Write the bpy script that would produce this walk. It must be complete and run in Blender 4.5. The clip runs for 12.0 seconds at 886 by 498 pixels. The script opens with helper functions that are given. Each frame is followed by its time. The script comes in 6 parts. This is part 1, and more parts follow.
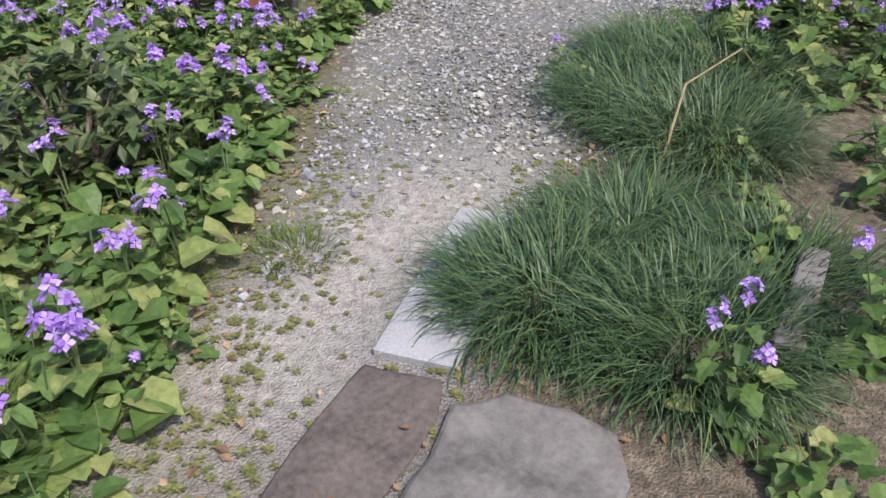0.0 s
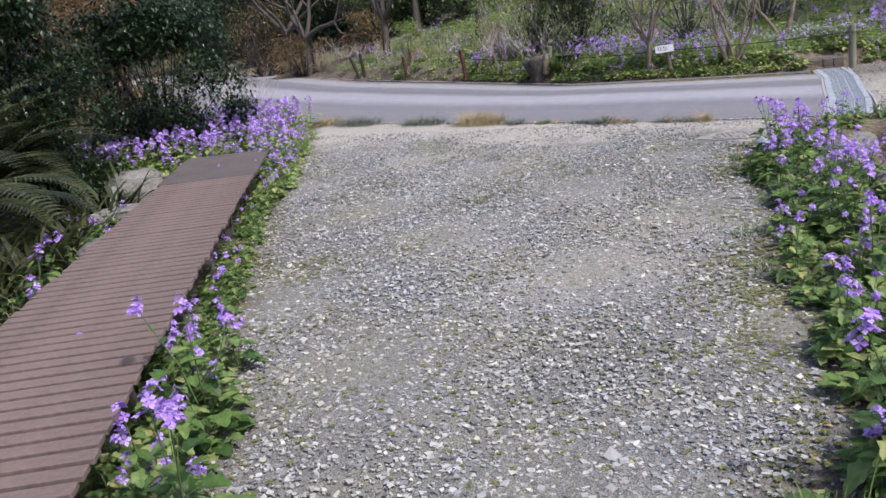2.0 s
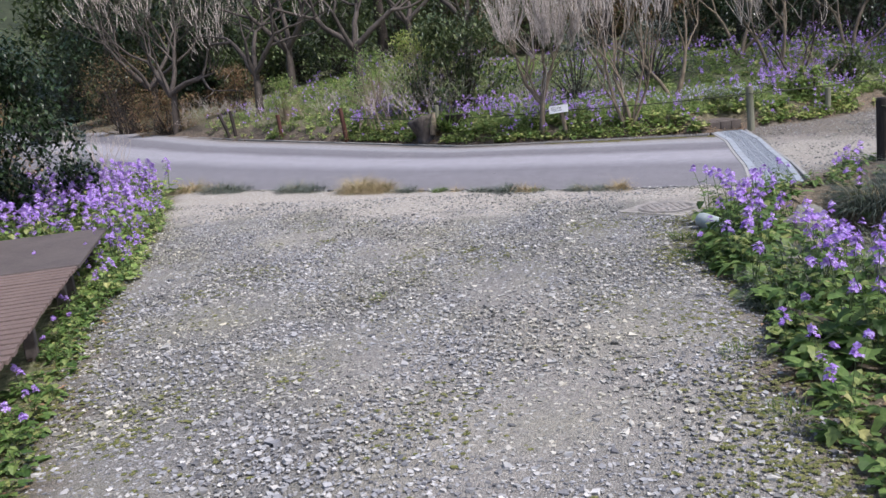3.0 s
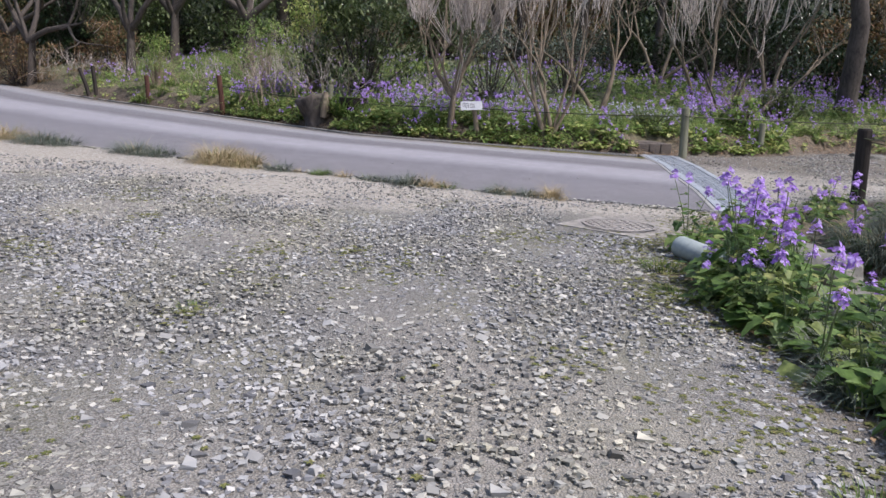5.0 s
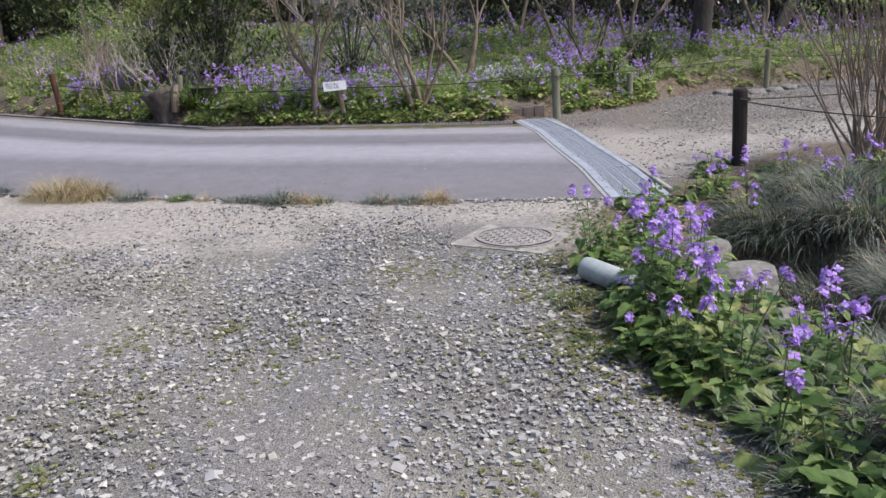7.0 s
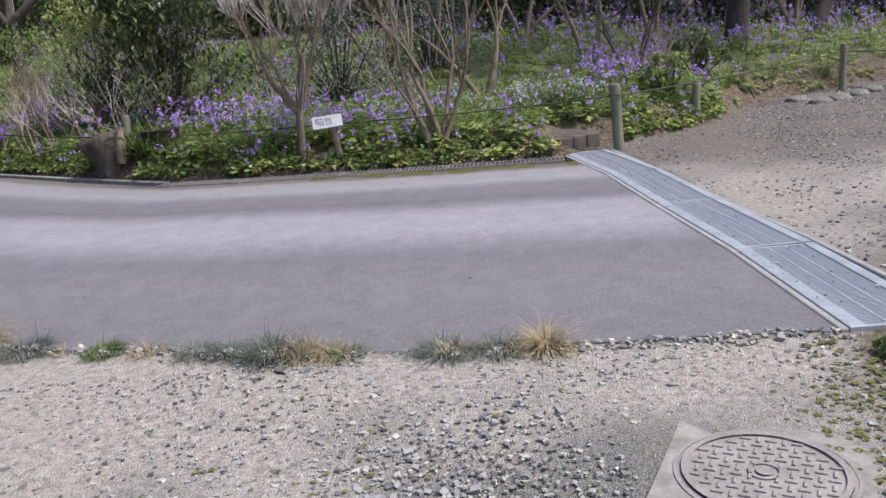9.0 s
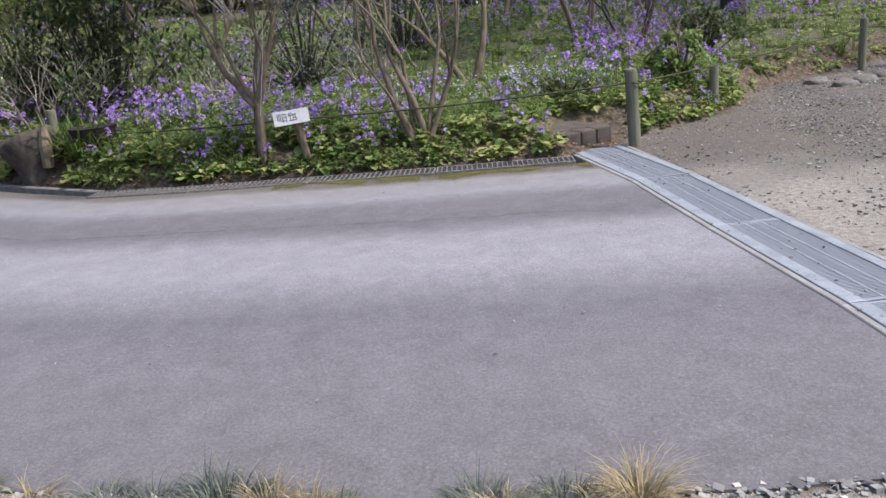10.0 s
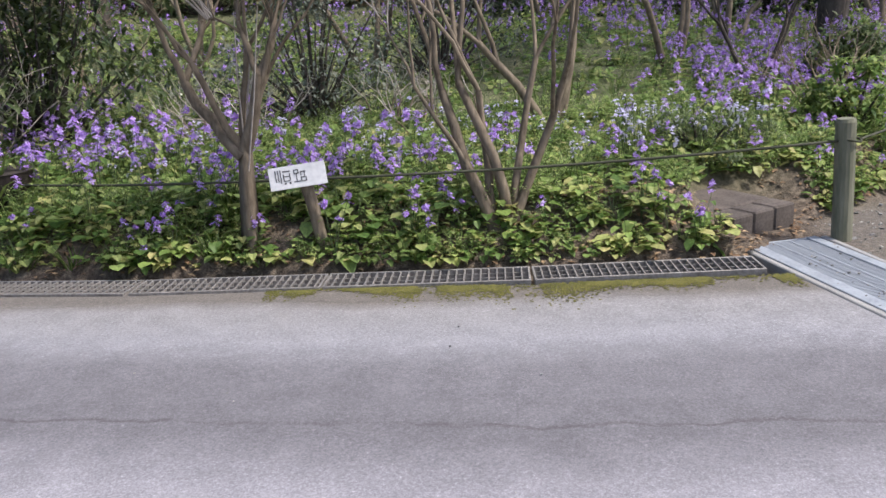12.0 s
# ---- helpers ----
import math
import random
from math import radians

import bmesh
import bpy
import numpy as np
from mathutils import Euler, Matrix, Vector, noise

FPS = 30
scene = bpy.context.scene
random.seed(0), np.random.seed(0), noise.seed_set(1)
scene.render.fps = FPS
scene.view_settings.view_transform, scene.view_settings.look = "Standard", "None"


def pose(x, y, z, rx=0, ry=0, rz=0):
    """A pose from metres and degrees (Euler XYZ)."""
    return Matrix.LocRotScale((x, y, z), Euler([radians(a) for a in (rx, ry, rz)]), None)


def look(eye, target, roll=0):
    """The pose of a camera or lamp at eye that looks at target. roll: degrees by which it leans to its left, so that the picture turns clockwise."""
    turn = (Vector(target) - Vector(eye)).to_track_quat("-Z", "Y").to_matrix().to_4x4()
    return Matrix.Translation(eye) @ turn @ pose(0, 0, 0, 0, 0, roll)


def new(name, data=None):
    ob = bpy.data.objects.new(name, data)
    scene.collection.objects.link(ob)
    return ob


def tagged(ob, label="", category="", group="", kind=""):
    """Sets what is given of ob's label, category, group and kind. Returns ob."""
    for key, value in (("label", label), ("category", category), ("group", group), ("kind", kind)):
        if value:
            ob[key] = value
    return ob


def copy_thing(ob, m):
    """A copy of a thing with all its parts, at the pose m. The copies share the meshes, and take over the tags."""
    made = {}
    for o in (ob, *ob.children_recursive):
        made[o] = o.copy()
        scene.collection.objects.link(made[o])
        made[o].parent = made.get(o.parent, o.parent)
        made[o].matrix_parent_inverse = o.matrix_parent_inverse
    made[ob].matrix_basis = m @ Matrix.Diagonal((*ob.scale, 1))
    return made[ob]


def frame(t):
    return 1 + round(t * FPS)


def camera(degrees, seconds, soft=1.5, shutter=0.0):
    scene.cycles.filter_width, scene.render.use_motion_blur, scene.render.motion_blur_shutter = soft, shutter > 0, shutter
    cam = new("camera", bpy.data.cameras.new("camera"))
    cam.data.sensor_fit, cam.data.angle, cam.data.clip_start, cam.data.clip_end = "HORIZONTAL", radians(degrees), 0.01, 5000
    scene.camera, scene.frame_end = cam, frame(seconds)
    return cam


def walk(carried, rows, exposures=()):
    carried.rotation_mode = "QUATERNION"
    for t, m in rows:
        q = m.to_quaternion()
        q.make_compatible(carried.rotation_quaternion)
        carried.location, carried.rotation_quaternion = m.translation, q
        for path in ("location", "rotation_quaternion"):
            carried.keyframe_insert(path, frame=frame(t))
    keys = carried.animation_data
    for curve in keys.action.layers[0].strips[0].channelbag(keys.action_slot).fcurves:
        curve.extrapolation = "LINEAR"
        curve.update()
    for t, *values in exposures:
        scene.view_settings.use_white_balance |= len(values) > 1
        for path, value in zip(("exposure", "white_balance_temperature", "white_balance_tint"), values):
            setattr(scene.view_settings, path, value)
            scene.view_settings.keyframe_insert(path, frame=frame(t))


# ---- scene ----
cam = camera(56.0, 12.0, soft=1.5)
PATH = [
    (0, (2.959, -13.104, 1.62), (1.881, -11.833, 0.514), -1.0),
    (0.5, (2.435, -12.659, 1.621), (1.35, -11.3, 0.635), -1.3),
    (1, (1.988, -12.186, 1.656), (0.818, -10.74, 0.921), -4.3),
    (1.5, (1.571, -11.623, 1.593), (0.527, -10.016, 1.019), -5.3),
    (2, (1.128, -11.034, 1.573), (0.203, -9.34, 1.049), -6.3),
    (2.5, (0.738, -10.308, 1.527), (0.042, -8.493, 1.057), -5.7),
    (3, (0.329, -9.583, 1.524), (-0.331, -7.743, 1.102), -5.3),
    (3.2, (0.211, -9.3, 1.551), (-0.393, -7.435, 1.154), -4.6),
    (4.8, (-0.381, -7.511, 1.017), (-0.77, -5.575, 0.697), 4.4),
    (5, (-0.36, -7.492, 0.996), (-0.745, -5.571, 0.596), 3.1),
    (5.5, (-0.326, -7.476, 0.926), (-0.632, -5.594, 0.321), 5.7),
    (6, (-0.285, -7.424, 0.954), (-0.513, -5.548, 0.299), 5.7),
    (6.5, (-0.333, -7.287, 1.155), (-0.446, -5.421, 0.446), 3.4),
    (7, (-0.503, -6.868, 1.43), (-0.602, -4.939, 0.911), -2.2),
    (7.2, (-0.565, -6.56, 1.437), (-0.649, -4.623, 0.948), -1.5),
    (8.8, (-1.16, -4.119, 1.552), (-1.211, -2.182, 1.058), -4.3),
    (9, (-1.235, -3.817, 1.538), (-1.287, -1.884, 1.026), -5.0),
    (9.5, (-1.365, -3.08, 1.56), (-1.39, -1.153, 1.027), -4.3),
    (10, (-1.447, -2.307, 1.573), (-1.425, -0.391, 0.999), -5.4),
    (10.5, (-1.533, -1.53, 1.588), (-1.503, 0.386, 1.015), -4.1),
    (11, (-1.805, -0.654, 1.541), (-1.713, 1.26, 0.969), -3.2),
    (11.5, (-1.987, 0.147, 1.508), (-1.905, 2.067, 0.952), -3.1),
    (12, (-1.972, 0.887, 1.519), (-1.927, 2.809, 0.97), -3.4),
]
walk(cam, [(t, look(eye, target, roll)) for t, eye, target, roll in PATH],
     [(0, 0.55, 6300, 15), (2.5, 0.5, 6150, 15), (5, 0.43, 6300, 15), (5.5, 0.33, 6300, 15), (7, 0.45, 6300, 15), (9, 0.4, 6300, 15), (12, 0.6, 6450, 13)])

# ---- light ----
world = bpy.data.worlds.new("sky")
scene.world = world
world.use_nodes = True
wn = world.node_tree.nodes
wl = world.node_tree.links
sky = wn.new("ShaderNodeTexSky")
sky.sky_type = "NISHITA"
sky.sun_disc = False
sky.sun_elevation = radians(57)
sky.sun_rotation = radians(105)
sky.dust_density = 3.0
wl.new(sky.outputs[0], wn["Background"].inputs[0])
wn["Background"].inputs[1].default_value = 0.15
sun = new("sun", bpy.data.lights.new("sun", "SUN"))
sun.data.energy = 3.0
sun.data.angle = radians(4)
sun.data.color = (1.0, 0.97, 0.93)
sun.matrix_world = look((9.5, -2.5, 15), (0, 0, 0))


# ---- materials ----
def material(name, rough=0.8, metal=0.0):
    m = bpy.data.materials.new(name)
    m.use_nodes = True
    nt = m.node_tree
    b = nt.nodes["Principled BSDF"]
    b.inputs["Roughness"].default_value = rough
    b.inputs["Metallic"].default_value = metal
    b.inputs["Specular IOR Level"].default_value = 0.3
    return m, nt, b


def coords(nt, scale=(1, 1, 1)):
    tc = nt.nodes.new("ShaderNodeTexCoord")
    mp = nt.nodes.new("ShaderNodeMapping")
    mp.inputs["Scale"].default_value = scale
    nt.links.new(tc.outputs["Object"], mp.inputs[0])
    return mp.outputs[0]


def noise_tex(nt, vec, scale, detail=4, rough=0.6):
    n = nt.nodes.new("ShaderNodeTexNoise")
    n.inputs["Scale"].default_value = scale
    n.inputs["Detail"].default_value = detail
    n.inputs["Roughness"].default_value = rough
    nt.links.new(vec, n.inputs["Vector"])
    return n.outputs["Fac"]


def ramp(nt, fac, stops):
    r = nt.nodes.new("ShaderNodeValToRGB")
    while len(r.color_ramp.elements) < len(stops):
        r.color_ramp.elements.new(0.5)
    for e, (p, c) in zip(r.color_ramp.elements, stops):
        e.position = p
        e.color = (*c, 1) if len(c) == 3 else c
    nt.links.new(fac, r.inputs[0])
    return r.outputs[0]


def mix(nt, fac, a, b, mode="MIX"):
    x = nt.nodes.new("ShaderNodeMix")
    x.data_type = "RGBA"
    x.blend_type = mode
    for sock, v in ((x.inputs[0], fac), (x.inputs[6], a), (x.inputs[7], b)):
        if isinstance(v, (int, float)):
            sock.default_value = v
        elif isinstance(v, tuple):
            sock.default_value = (*v, 1)
        else:
            nt.links.new(v, sock)
    return x.outputs[2]


def bump(nt, b, height, strength=0.5, dist=0.01):
    n = nt.nodes.new("ShaderNodeBump")
    n.inputs["Strength"].default_value = strength
    n.inputs["Distance"].default_value = dist
    nt.links.new(height, n.inputs["Height"])
    nt.links.new(n.outputs[0], b.inputs["Normal"])


def simple(name, lo, hi, rough=0.8, metal=0.0, fine=60, coarse=3, bumps=0.4, stretch=(1, 1, 1), stain=0.35):
    """Grain and stains between two colours."""
    m, nt, b = material(name, rough, metal)
    v = coords(nt, stretch)
    c1 = ramp(nt, noise_tex(nt, v, fine), [(0.3, lo), (0.7, hi)])
    dark = tuple(x * 0.6 for x in lo)
    c2 = ramp(nt, noise_tex(nt, v, coarse, 3), [(0.35, dark), (0.65, hi)])
    nt.links.new(mix(nt, stain, c1, c2), b.inputs["Base Color"])
    bump(nt, b, noise_tex(nt, v, fine * 1.5), bumps, 0.004)
    return m


def leafy(name, cols, rough=0.55, trans=0.3):
    """Leaves, each its own tint."""
    m, nt, b = material(name, rough)
    geo = nt.nodes.new("ShaderNodeNewGeometry")
    info = nt.nodes.new("ShaderNodeObjectInfo")
    add = nt.nodes.new("ShaderNodeMath")
    add.operation = "MULTIPLY_ADD"
    nt.links.new(info.outputs["Random"], add.inputs[0])
    add.inputs[1].default_value = 0.25
    nt.links.new(geo.outputs["Random Per Island"], add.inputs[2])
    sub = nt.nodes.new("ShaderNodeMath")
    sub.operation = "MULTIPLY"
    nt.links.new(add.outputs[0], sub.inputs[0])
    sub.inputs[1].default_value = 0.8
    stops = [(i / (len(cols) - 1), c) for i, c in enumerate(cols)]
    col = ramp(nt, sub.outputs[0], stops)
    v = coords(nt)
    shade = ramp(nt, noise_tex(nt, v, 45, 3), [(0.3, (0.72, 0.72, 0.72)), (0.7, (1.18, 1.18, 1.12))])
    col = mix(nt, 1.0, col, shade, "MULTIPLY")
    nt.links.new(col, b.inputs["Base Color"])
    t = nt.nodes.new("ShaderNodeBsdfTranslucent")
    nt.links.new(col, t.inputs[0])
    ms = nt.nodes.new("ShaderNodeMixShader")
    ms.inputs[0].default_value = trans
    nt.links.new(b.outputs[0], ms.inputs[1])
    nt.links.new(t.outputs[0], ms.inputs[2])
    nt.links.new(ms.outputs[0], nt.nodes["Material Output"].inputs[0])
    return m


def ground_material():
    """Soil, pale dust and fine gravel, by the zones of the ground."""
    m, nt, b = material("ground", 0.95)
    v = coords(nt)
    zone = nt.nodes.new("ShaderNodeVertexColor")
    zone.layer_name = "zone"
    sep = nt.nodes.new("ShaderNodeSeparateColor")
    nt.links.new(zone.outputs[0], sep.inputs[0])
    vor = nt.nodes.new("ShaderNodeTexVoronoi")
    vor.inputs["Scale"].default_value = 120
    nt.links.new(v, vor.inputs["Vector"])
    cell = nt.nodes.new("ShaderNodeSeparateColor")
    nt.links.new(vor.outputs["Color"], cell.inputs[0])
    grav = ramp(nt, cell.outputs[0], [(0.0, (0.16, 0.155, 0.15)), (0.5, (0.25, 0.245, 0.235)), (1.0, (0.36, 0.35, 0.33))])
    grav = mix(nt, 0.55, grav, ramp(nt, noise_tex(nt, v, 38, 6, 0.8), [(0.35, (0.12, 0.115, 0.10)), (0.65, (0.36, 0.345, 0.32))]))
    gap = ramp(nt, vor.outputs["Distance"], [(0.3, (1, 1, 1)), (0.8, (0.45, 0.44, 0.42))])
    grav = mix(nt, 1.0, grav, gap, "MULTIPLY")
    big = noise_tex(nt, v, 1.3, 5)
    grav = mix(nt, ramp(nt, big, [(0.45, (0, 0, 0)), (0.7, (0.6, 0.6, 0.6))]), grav, (0.24, 0.23, 0.16))
    dust = ramp(nt, noise_tex(nt, v, 22, 6, 0.75), [(0.34, (0.22, 0.20, 0.165)), (0.5, (0.40, 0.365, 0.315)), (0.66, (0.54, 0.50, 0.44))])
    soil = ramp(nt, noise_tex(nt, v, 18, 6, 0.75), [(0.3, (0.045, 0.034, 0.025)), (0.5, (0.13, 0.10, 0.075)), (0.7, (0.30, 0.24, 0.175))])
    wild = ramp(nt, noise_tex(nt, v, 14, 6, 0.75), [(0.3, (0.05, 0.055, 0.025)), (0.5, (0.13, 0.14, 0.065)), (0.7, (0.26, 0.24, 0.15))])
    base = mix(nt, sep.outputs[2], soil, wild)
    base = mix(nt, sep.outputs[0], base, grav)
    base = mix(nt, sep.outputs[1], base, dust)
    nt.links.new(base, b.inputs["Base Color"])
    inv = nt.nodes.new("ShaderNodeMath")
    inv.operation = "SUBTRACT"
    rough_ = nt.nodes.new("ShaderNodeMath")
    rough_.operation = "MULTIPLY_ADD"
    nt.links.new(noise_tex(nt, v, 19, 6, 0.7), rough_.inputs[0])
    rough_.inputs[1].default_value = 2.2
    nt.links.new(noise_tex(nt, v, 70, 5), rough_.inputs[2])
    nt.links.new(rough_.outputs[0], inv.inputs[0])
    nt.links.new(vor.outputs["Distance"], inv.inputs[1])
    bump(nt, b, inv.outputs[0], 0.8, 0.012)
    return m


def asphalt_material():
    """Worn asphalt with paler and darker wheel bands along it."""
    m, nt, b = material("asphalt", 0.85)
    v = coords(nt)
    uv = nt.nodes.new("ShaderNodeUVMap")
    sp = nt.nodes.new("ShaderNodeSeparateXYZ")
    nt.links.new(uv.outputs[0], sp.inputs[0])
    wob = nt.nodes.new("ShaderNodeMath")
    wob.operation = "MULTIPLY_ADD"
    nt.links.new(noise_tex(nt, v, 0.7, 3), wob.inputs[0])
    wob.inputs[1].default_value = 0.07
    nt.links.new(sp.outputs[1], wob.inputs[2])
    band = ramp(nt, wob.outputs[0], [(0.0, (0.15, 0.14, 0.14)), (0.22, (0.17, 0.158, 0.162)), (0.36, (0.155, 0.145, 0.152)), (0.5, (0.27, 0.255, 0.265)), (0.62, (0.26, 0.245, 0.255)), (0.70, (0.145, 0.135, 0.14)), (0.82, (0.16, 0.15, 0.155)), (0.88, (0.25, 0.24, 0.245)), (0.97, (0.24, 0.225, 0.215)), (1.0, (0.15, 0.13, 0.11))])
    grain = ramp(nt, noise_tex(nt, v, 160, 3, 0.8), [(0.34, (0.76, 0.78, 0.8)), (0.5, (0.975, 1.0, 1.03)), (0.66, (1.25, 1.29, 1.33))])
    chips = ramp(nt, noise_tex(nt, v, 65, 2, 0.8), [(0.34, (0.84, 0.84, 0.85)), (0.5, (1.0, 1.0, 1.0)), (0.68, (1.2, 1.2, 1.21)), (0.74, (1.6, 1.58, 1.55))])
    grain = mix(nt, 1.0, grain, chips, "MULTIPLY")
    spots = ramp(nt, noise_tex(nt, v, 5, 5, 0.7), [(0.35, (0.88, 0.88, 0.88)), (0.7, (1.1, 1.1, 1.1))])
    col = mix(nt, 1.0, mix(nt, 1.0, band, grain, "MULTIPLY"), spots, "MULTIPLY")
    cr = nt.nodes.new("ShaderNodeMath")
    cr.operation = "MULTIPLY_ADD"
    nt.links.new(noise_tex(nt, v, 3.5, 6, 0.7), cr.inputs[0])
    cr.inputs[1].default_value = 0.035
    nt.links.new(sp.outputs[1], cr.inputs[2])
    crack = ramp(nt, cr.outputs[0], [(0.698, (1, 1, 1)), (0.6994, (0.62, 0.6, 0.58)), (0.7008, (1, 1, 1)), (0.972, (1, 1, 1)), (0.9735, (0.6, 0.58, 0.55)), (0.975, (1, 1, 1))])
    nt.links.new(mix(nt, ramp(nt, noise_tex(nt, v, 1.6, 3), [(0.42, (0, 0, 0)), (0.52, (1, 1, 1))]), col, mix(nt, 1.0, col, crack, "MULTIPLY")), b.inputs["Base Color"])
    bump(nt, b, noise_tex(nt, v, 170, 3, 0.8), 0.5, 0.004)
    return m


def stone_material():
    m, nt, b = material("gravel_stones", 0.85)
    geo = nt.nodes.new("ShaderNodeNewGeometry")
    v = coords(nt)
    c = ramp(nt, geo.outputs["Random Per Island"], [(0.0, (0.10, 0.10, 0.105)), (0.3, (0.21, 0.21, 0.215)), (0.7, (0.33, 0.33, 0.33)), (0.93, (0.40, 0.385, 0.36)), (1.0, (0.50, 0.49, 0.47))])
    patch = ramp(nt, noise_tex(nt, v, 1.1, 4), [(0.4, (1, 1, 1)), (0.68, (1.02, 0.98, 0.80))])
    nt.links.new(mix(nt, 1.0, c, patch, "MULTIPLY"), b.inputs["Base Color"])
    return m


GROUND, ASPHALT, STONES = ground_material(), asphalt_material(), stone_material()
DUSTY = simple("dusty_concrete", (0.21, 0.195, 0.175), (0.34, 0.32, 0.285), 0.95, fine=60, coarse=8, stain=0.5)
CONCRETE = simple("concrete", (0.25, 0.245, 0.235), (0.37, 0.36, 0.34), 0.9, fine=90, coarse=4)
SLAB = simple("pale_slab", (0.24, 0.235, 0.235), (0.39, 0.385, 0.385), 0.9, fine=110, coarse=5, stain=0.3)
ROCK = simple("rock", (0.11, 0.105, 0.09), (0.25, 0.24, 0.21), 0.92, fine=30, coarse=4, bumps=0.8)
STEEL = simple("galvanised_steel", (0.28, 0.305, 0.335), (0.41, 0.44, 0.475), 0.6, 0.3, fine=50, coarse=6, bumps=0.15)
GRATE = simple("weathered_grate", (0.13, 0.115, 0.10), (0.36, 0.34, 0.32), 0.6, 0.3, fine=40, coarse=7, bumps=0.3)
IRON = simple("cast_iron", (0.22, 0.205, 0.19), (0.36, 0.335, 0.305), 0.8, 0.1, fine=80, coarse=7)
# near black: the shade below the grates is put into this colour
DARK = simple("drain_shade", (0.01, 0.01, 0.009), (0.03, 0.026, 0.02), 0.95)
MOSS = simple("moss", (0.06, 0.065, 0.012), (0.16, 0.145, 0.04), 0.95, fine=60, coarse=9, bumps=0.9)
DECK = simple("brown_decking", (0.115, 0.08, 0.068), (0.19, 0.14, 0.12), 0.75, fine=35, coarse=3, stretch=(1, 1, 1))
DECKDARK = simple("grey_brown_board", (0.075, 0.062, 0.058), (0.12, 0.10, 0.09), 0.8, fine=35, coarse=3)
TERRACOTTA = simple("terracotta_block", (0.22, 0.08, 0.05), (0.34, 0.14, 0.09), 0.85)
BARK = simple("bark", (0.08, 0.062, 0.042), (0.30, 0.24, 0.175), 0.9, fine=28, coarse=4, bumps=0.9, stretch=(1, 1, 0.3))
BARKDARK = simple("dark_bark", (0.03, 0.025, 0.022), (0.12, 0.10, 0.085), 0.9, fine=20, coarse=3, bumps=1.0, stretch=(1, 1, 0.4))
TWIG = simple("pale_twigs", (0.34, 0.28, 0.235), (0.62, 0.56, 0.50), 0.85, fine=30, coarse=6)
TWIGBROWN = simple("brown_twigs", (0.17, 0.125, 0.09), (0.38, 0.30, 0.225), 0.85, fine=30, coarse=6)
POST = simple("green_grey_post", (0.11, 0.12, 0.075), (0.24, 0.23, 0.17), 0.85, fine=40, coarse=8, stretch=(1, 1, 0.15))
POSTDARK = simple("dark_post", (0.018, 0.014, 0.012), (0.05, 0.04, 0.033), 0.8, fine=40, coarse=8, stretch=(1, 1, 0.15))
POSTRED = simple("reddish_post", (0.06, 0.025, 0.018), (0.12, 0.055, 0.04), 0.85, fine=40, coarse=8, stretch=(1, 1, 0.15))
ROPE = simple("rope", (0.035, 0.04, 0.025), (0.09, 0.09, 0.06), 0.9, fine=200)
SIGNWHITE = simple("sign_board", (0.55, 0.55, 0.56), (0.70, 0.70, 0.70), 0.6, fine=30, coarse=5, bumps=0.1, stain=0.15)
INK = simple("sign_ink", (0.05, 0.05, 0.055), (0.09, 0.09, 0.1), 0.7)
PIPE = simple("grey_pipe", (0.26, 0.30, 0.29), (0.36, 0.40, 0.39), 0.5, fine=40, coarse=8, bumps=0.1)
LEAF = leafy("leaf_green", [(0.07, 0.13, 0.035), (0.13, 0.22, 0.055), (0.20, 0.30, 0.08), (0.27, 0.37, 0.11), (0.36, 0.41, 0.15), (0.46, 0.42, 0.17)], 0.5, 0.4)
LEAFBED = leafy("leaf_of_the_beds", [(0.035, 0.075, 0.02), (0.07, 0.13, 0.033), (0.11, 0.185, 0.048), (0.16, 0.24, 0.07), (0.24, 0.29, 0.095), (0.38, 0.36, 0.14)], 0.5, 0.35)
HERBGREEN = leafy("herb_green", [(0.13, 0.22, 0.06), (0.24, 0.35, 0.10), (0.36, 0.46, 0.16), (0.46, 0.50, 0.25)], 0.6, 0.4)
LEAFSALAD = leafy("leaf_yellow_green", [(0.16, 0.25, 0.06), (0.28, 0.38, 0.10), (0.42, 0.46, 0.16), (0.52, 0.44, 0.2)], 0.55, 0.35)
LEAFGLOSS = leafy("leaf_glossy", [(0.03, 0.05, 0.022), (0.07, 0.10, 0.04), (0.13, 0.165, 0.07), (0.24, 0.26, 0.12)], 0.3, 0.2)
PETALPALE = leafy("petal_pale", [(0.42, 0.38, 0.66), (0.58, 0.55, 0.80), (0.72, 0.70, 0.88)], 0.7, 0.35)
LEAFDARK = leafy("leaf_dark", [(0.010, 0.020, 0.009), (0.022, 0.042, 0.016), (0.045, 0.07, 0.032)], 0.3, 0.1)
LEAFMID = leafy("leaf_evergreen", [(0.04, 0.065, 0.024), (0.09, 0.13, 0.05), (0.19, 0.22, 0.10)], 0.45, 0.25)
LEAFBROWN = leafy("leaf_rusty", [(0.16, 0.09, 0.05), (0.26, 0.16, 0.09), (0.22, 0.22, 0.10)], 0.7, 0.3)
FERN = leafy("frond_dark", [(0.012, 0.018, 0.006), (0.03, 0.038, 0.012), (0.05, 0.058, 0.02), (0.11, 0.09, 0.055)], 0.4, 0.12)
GRASS = leafy("grass_dark", [(0.025, 0.055, 0.025), (0.05, 0.095, 0.04), (0.09, 0.15, 0.065), (0.24, 0.29, 0.17)], 0.45, 0.2)
GRASSGREY = leafy("grass_grey", [(0.03, 0.045, 0.032), (0.08, 0.105, 0.08), (0.17, 0.19, 0.155), (0.26, 0.27, 0.2)], 0.5, 0.15)
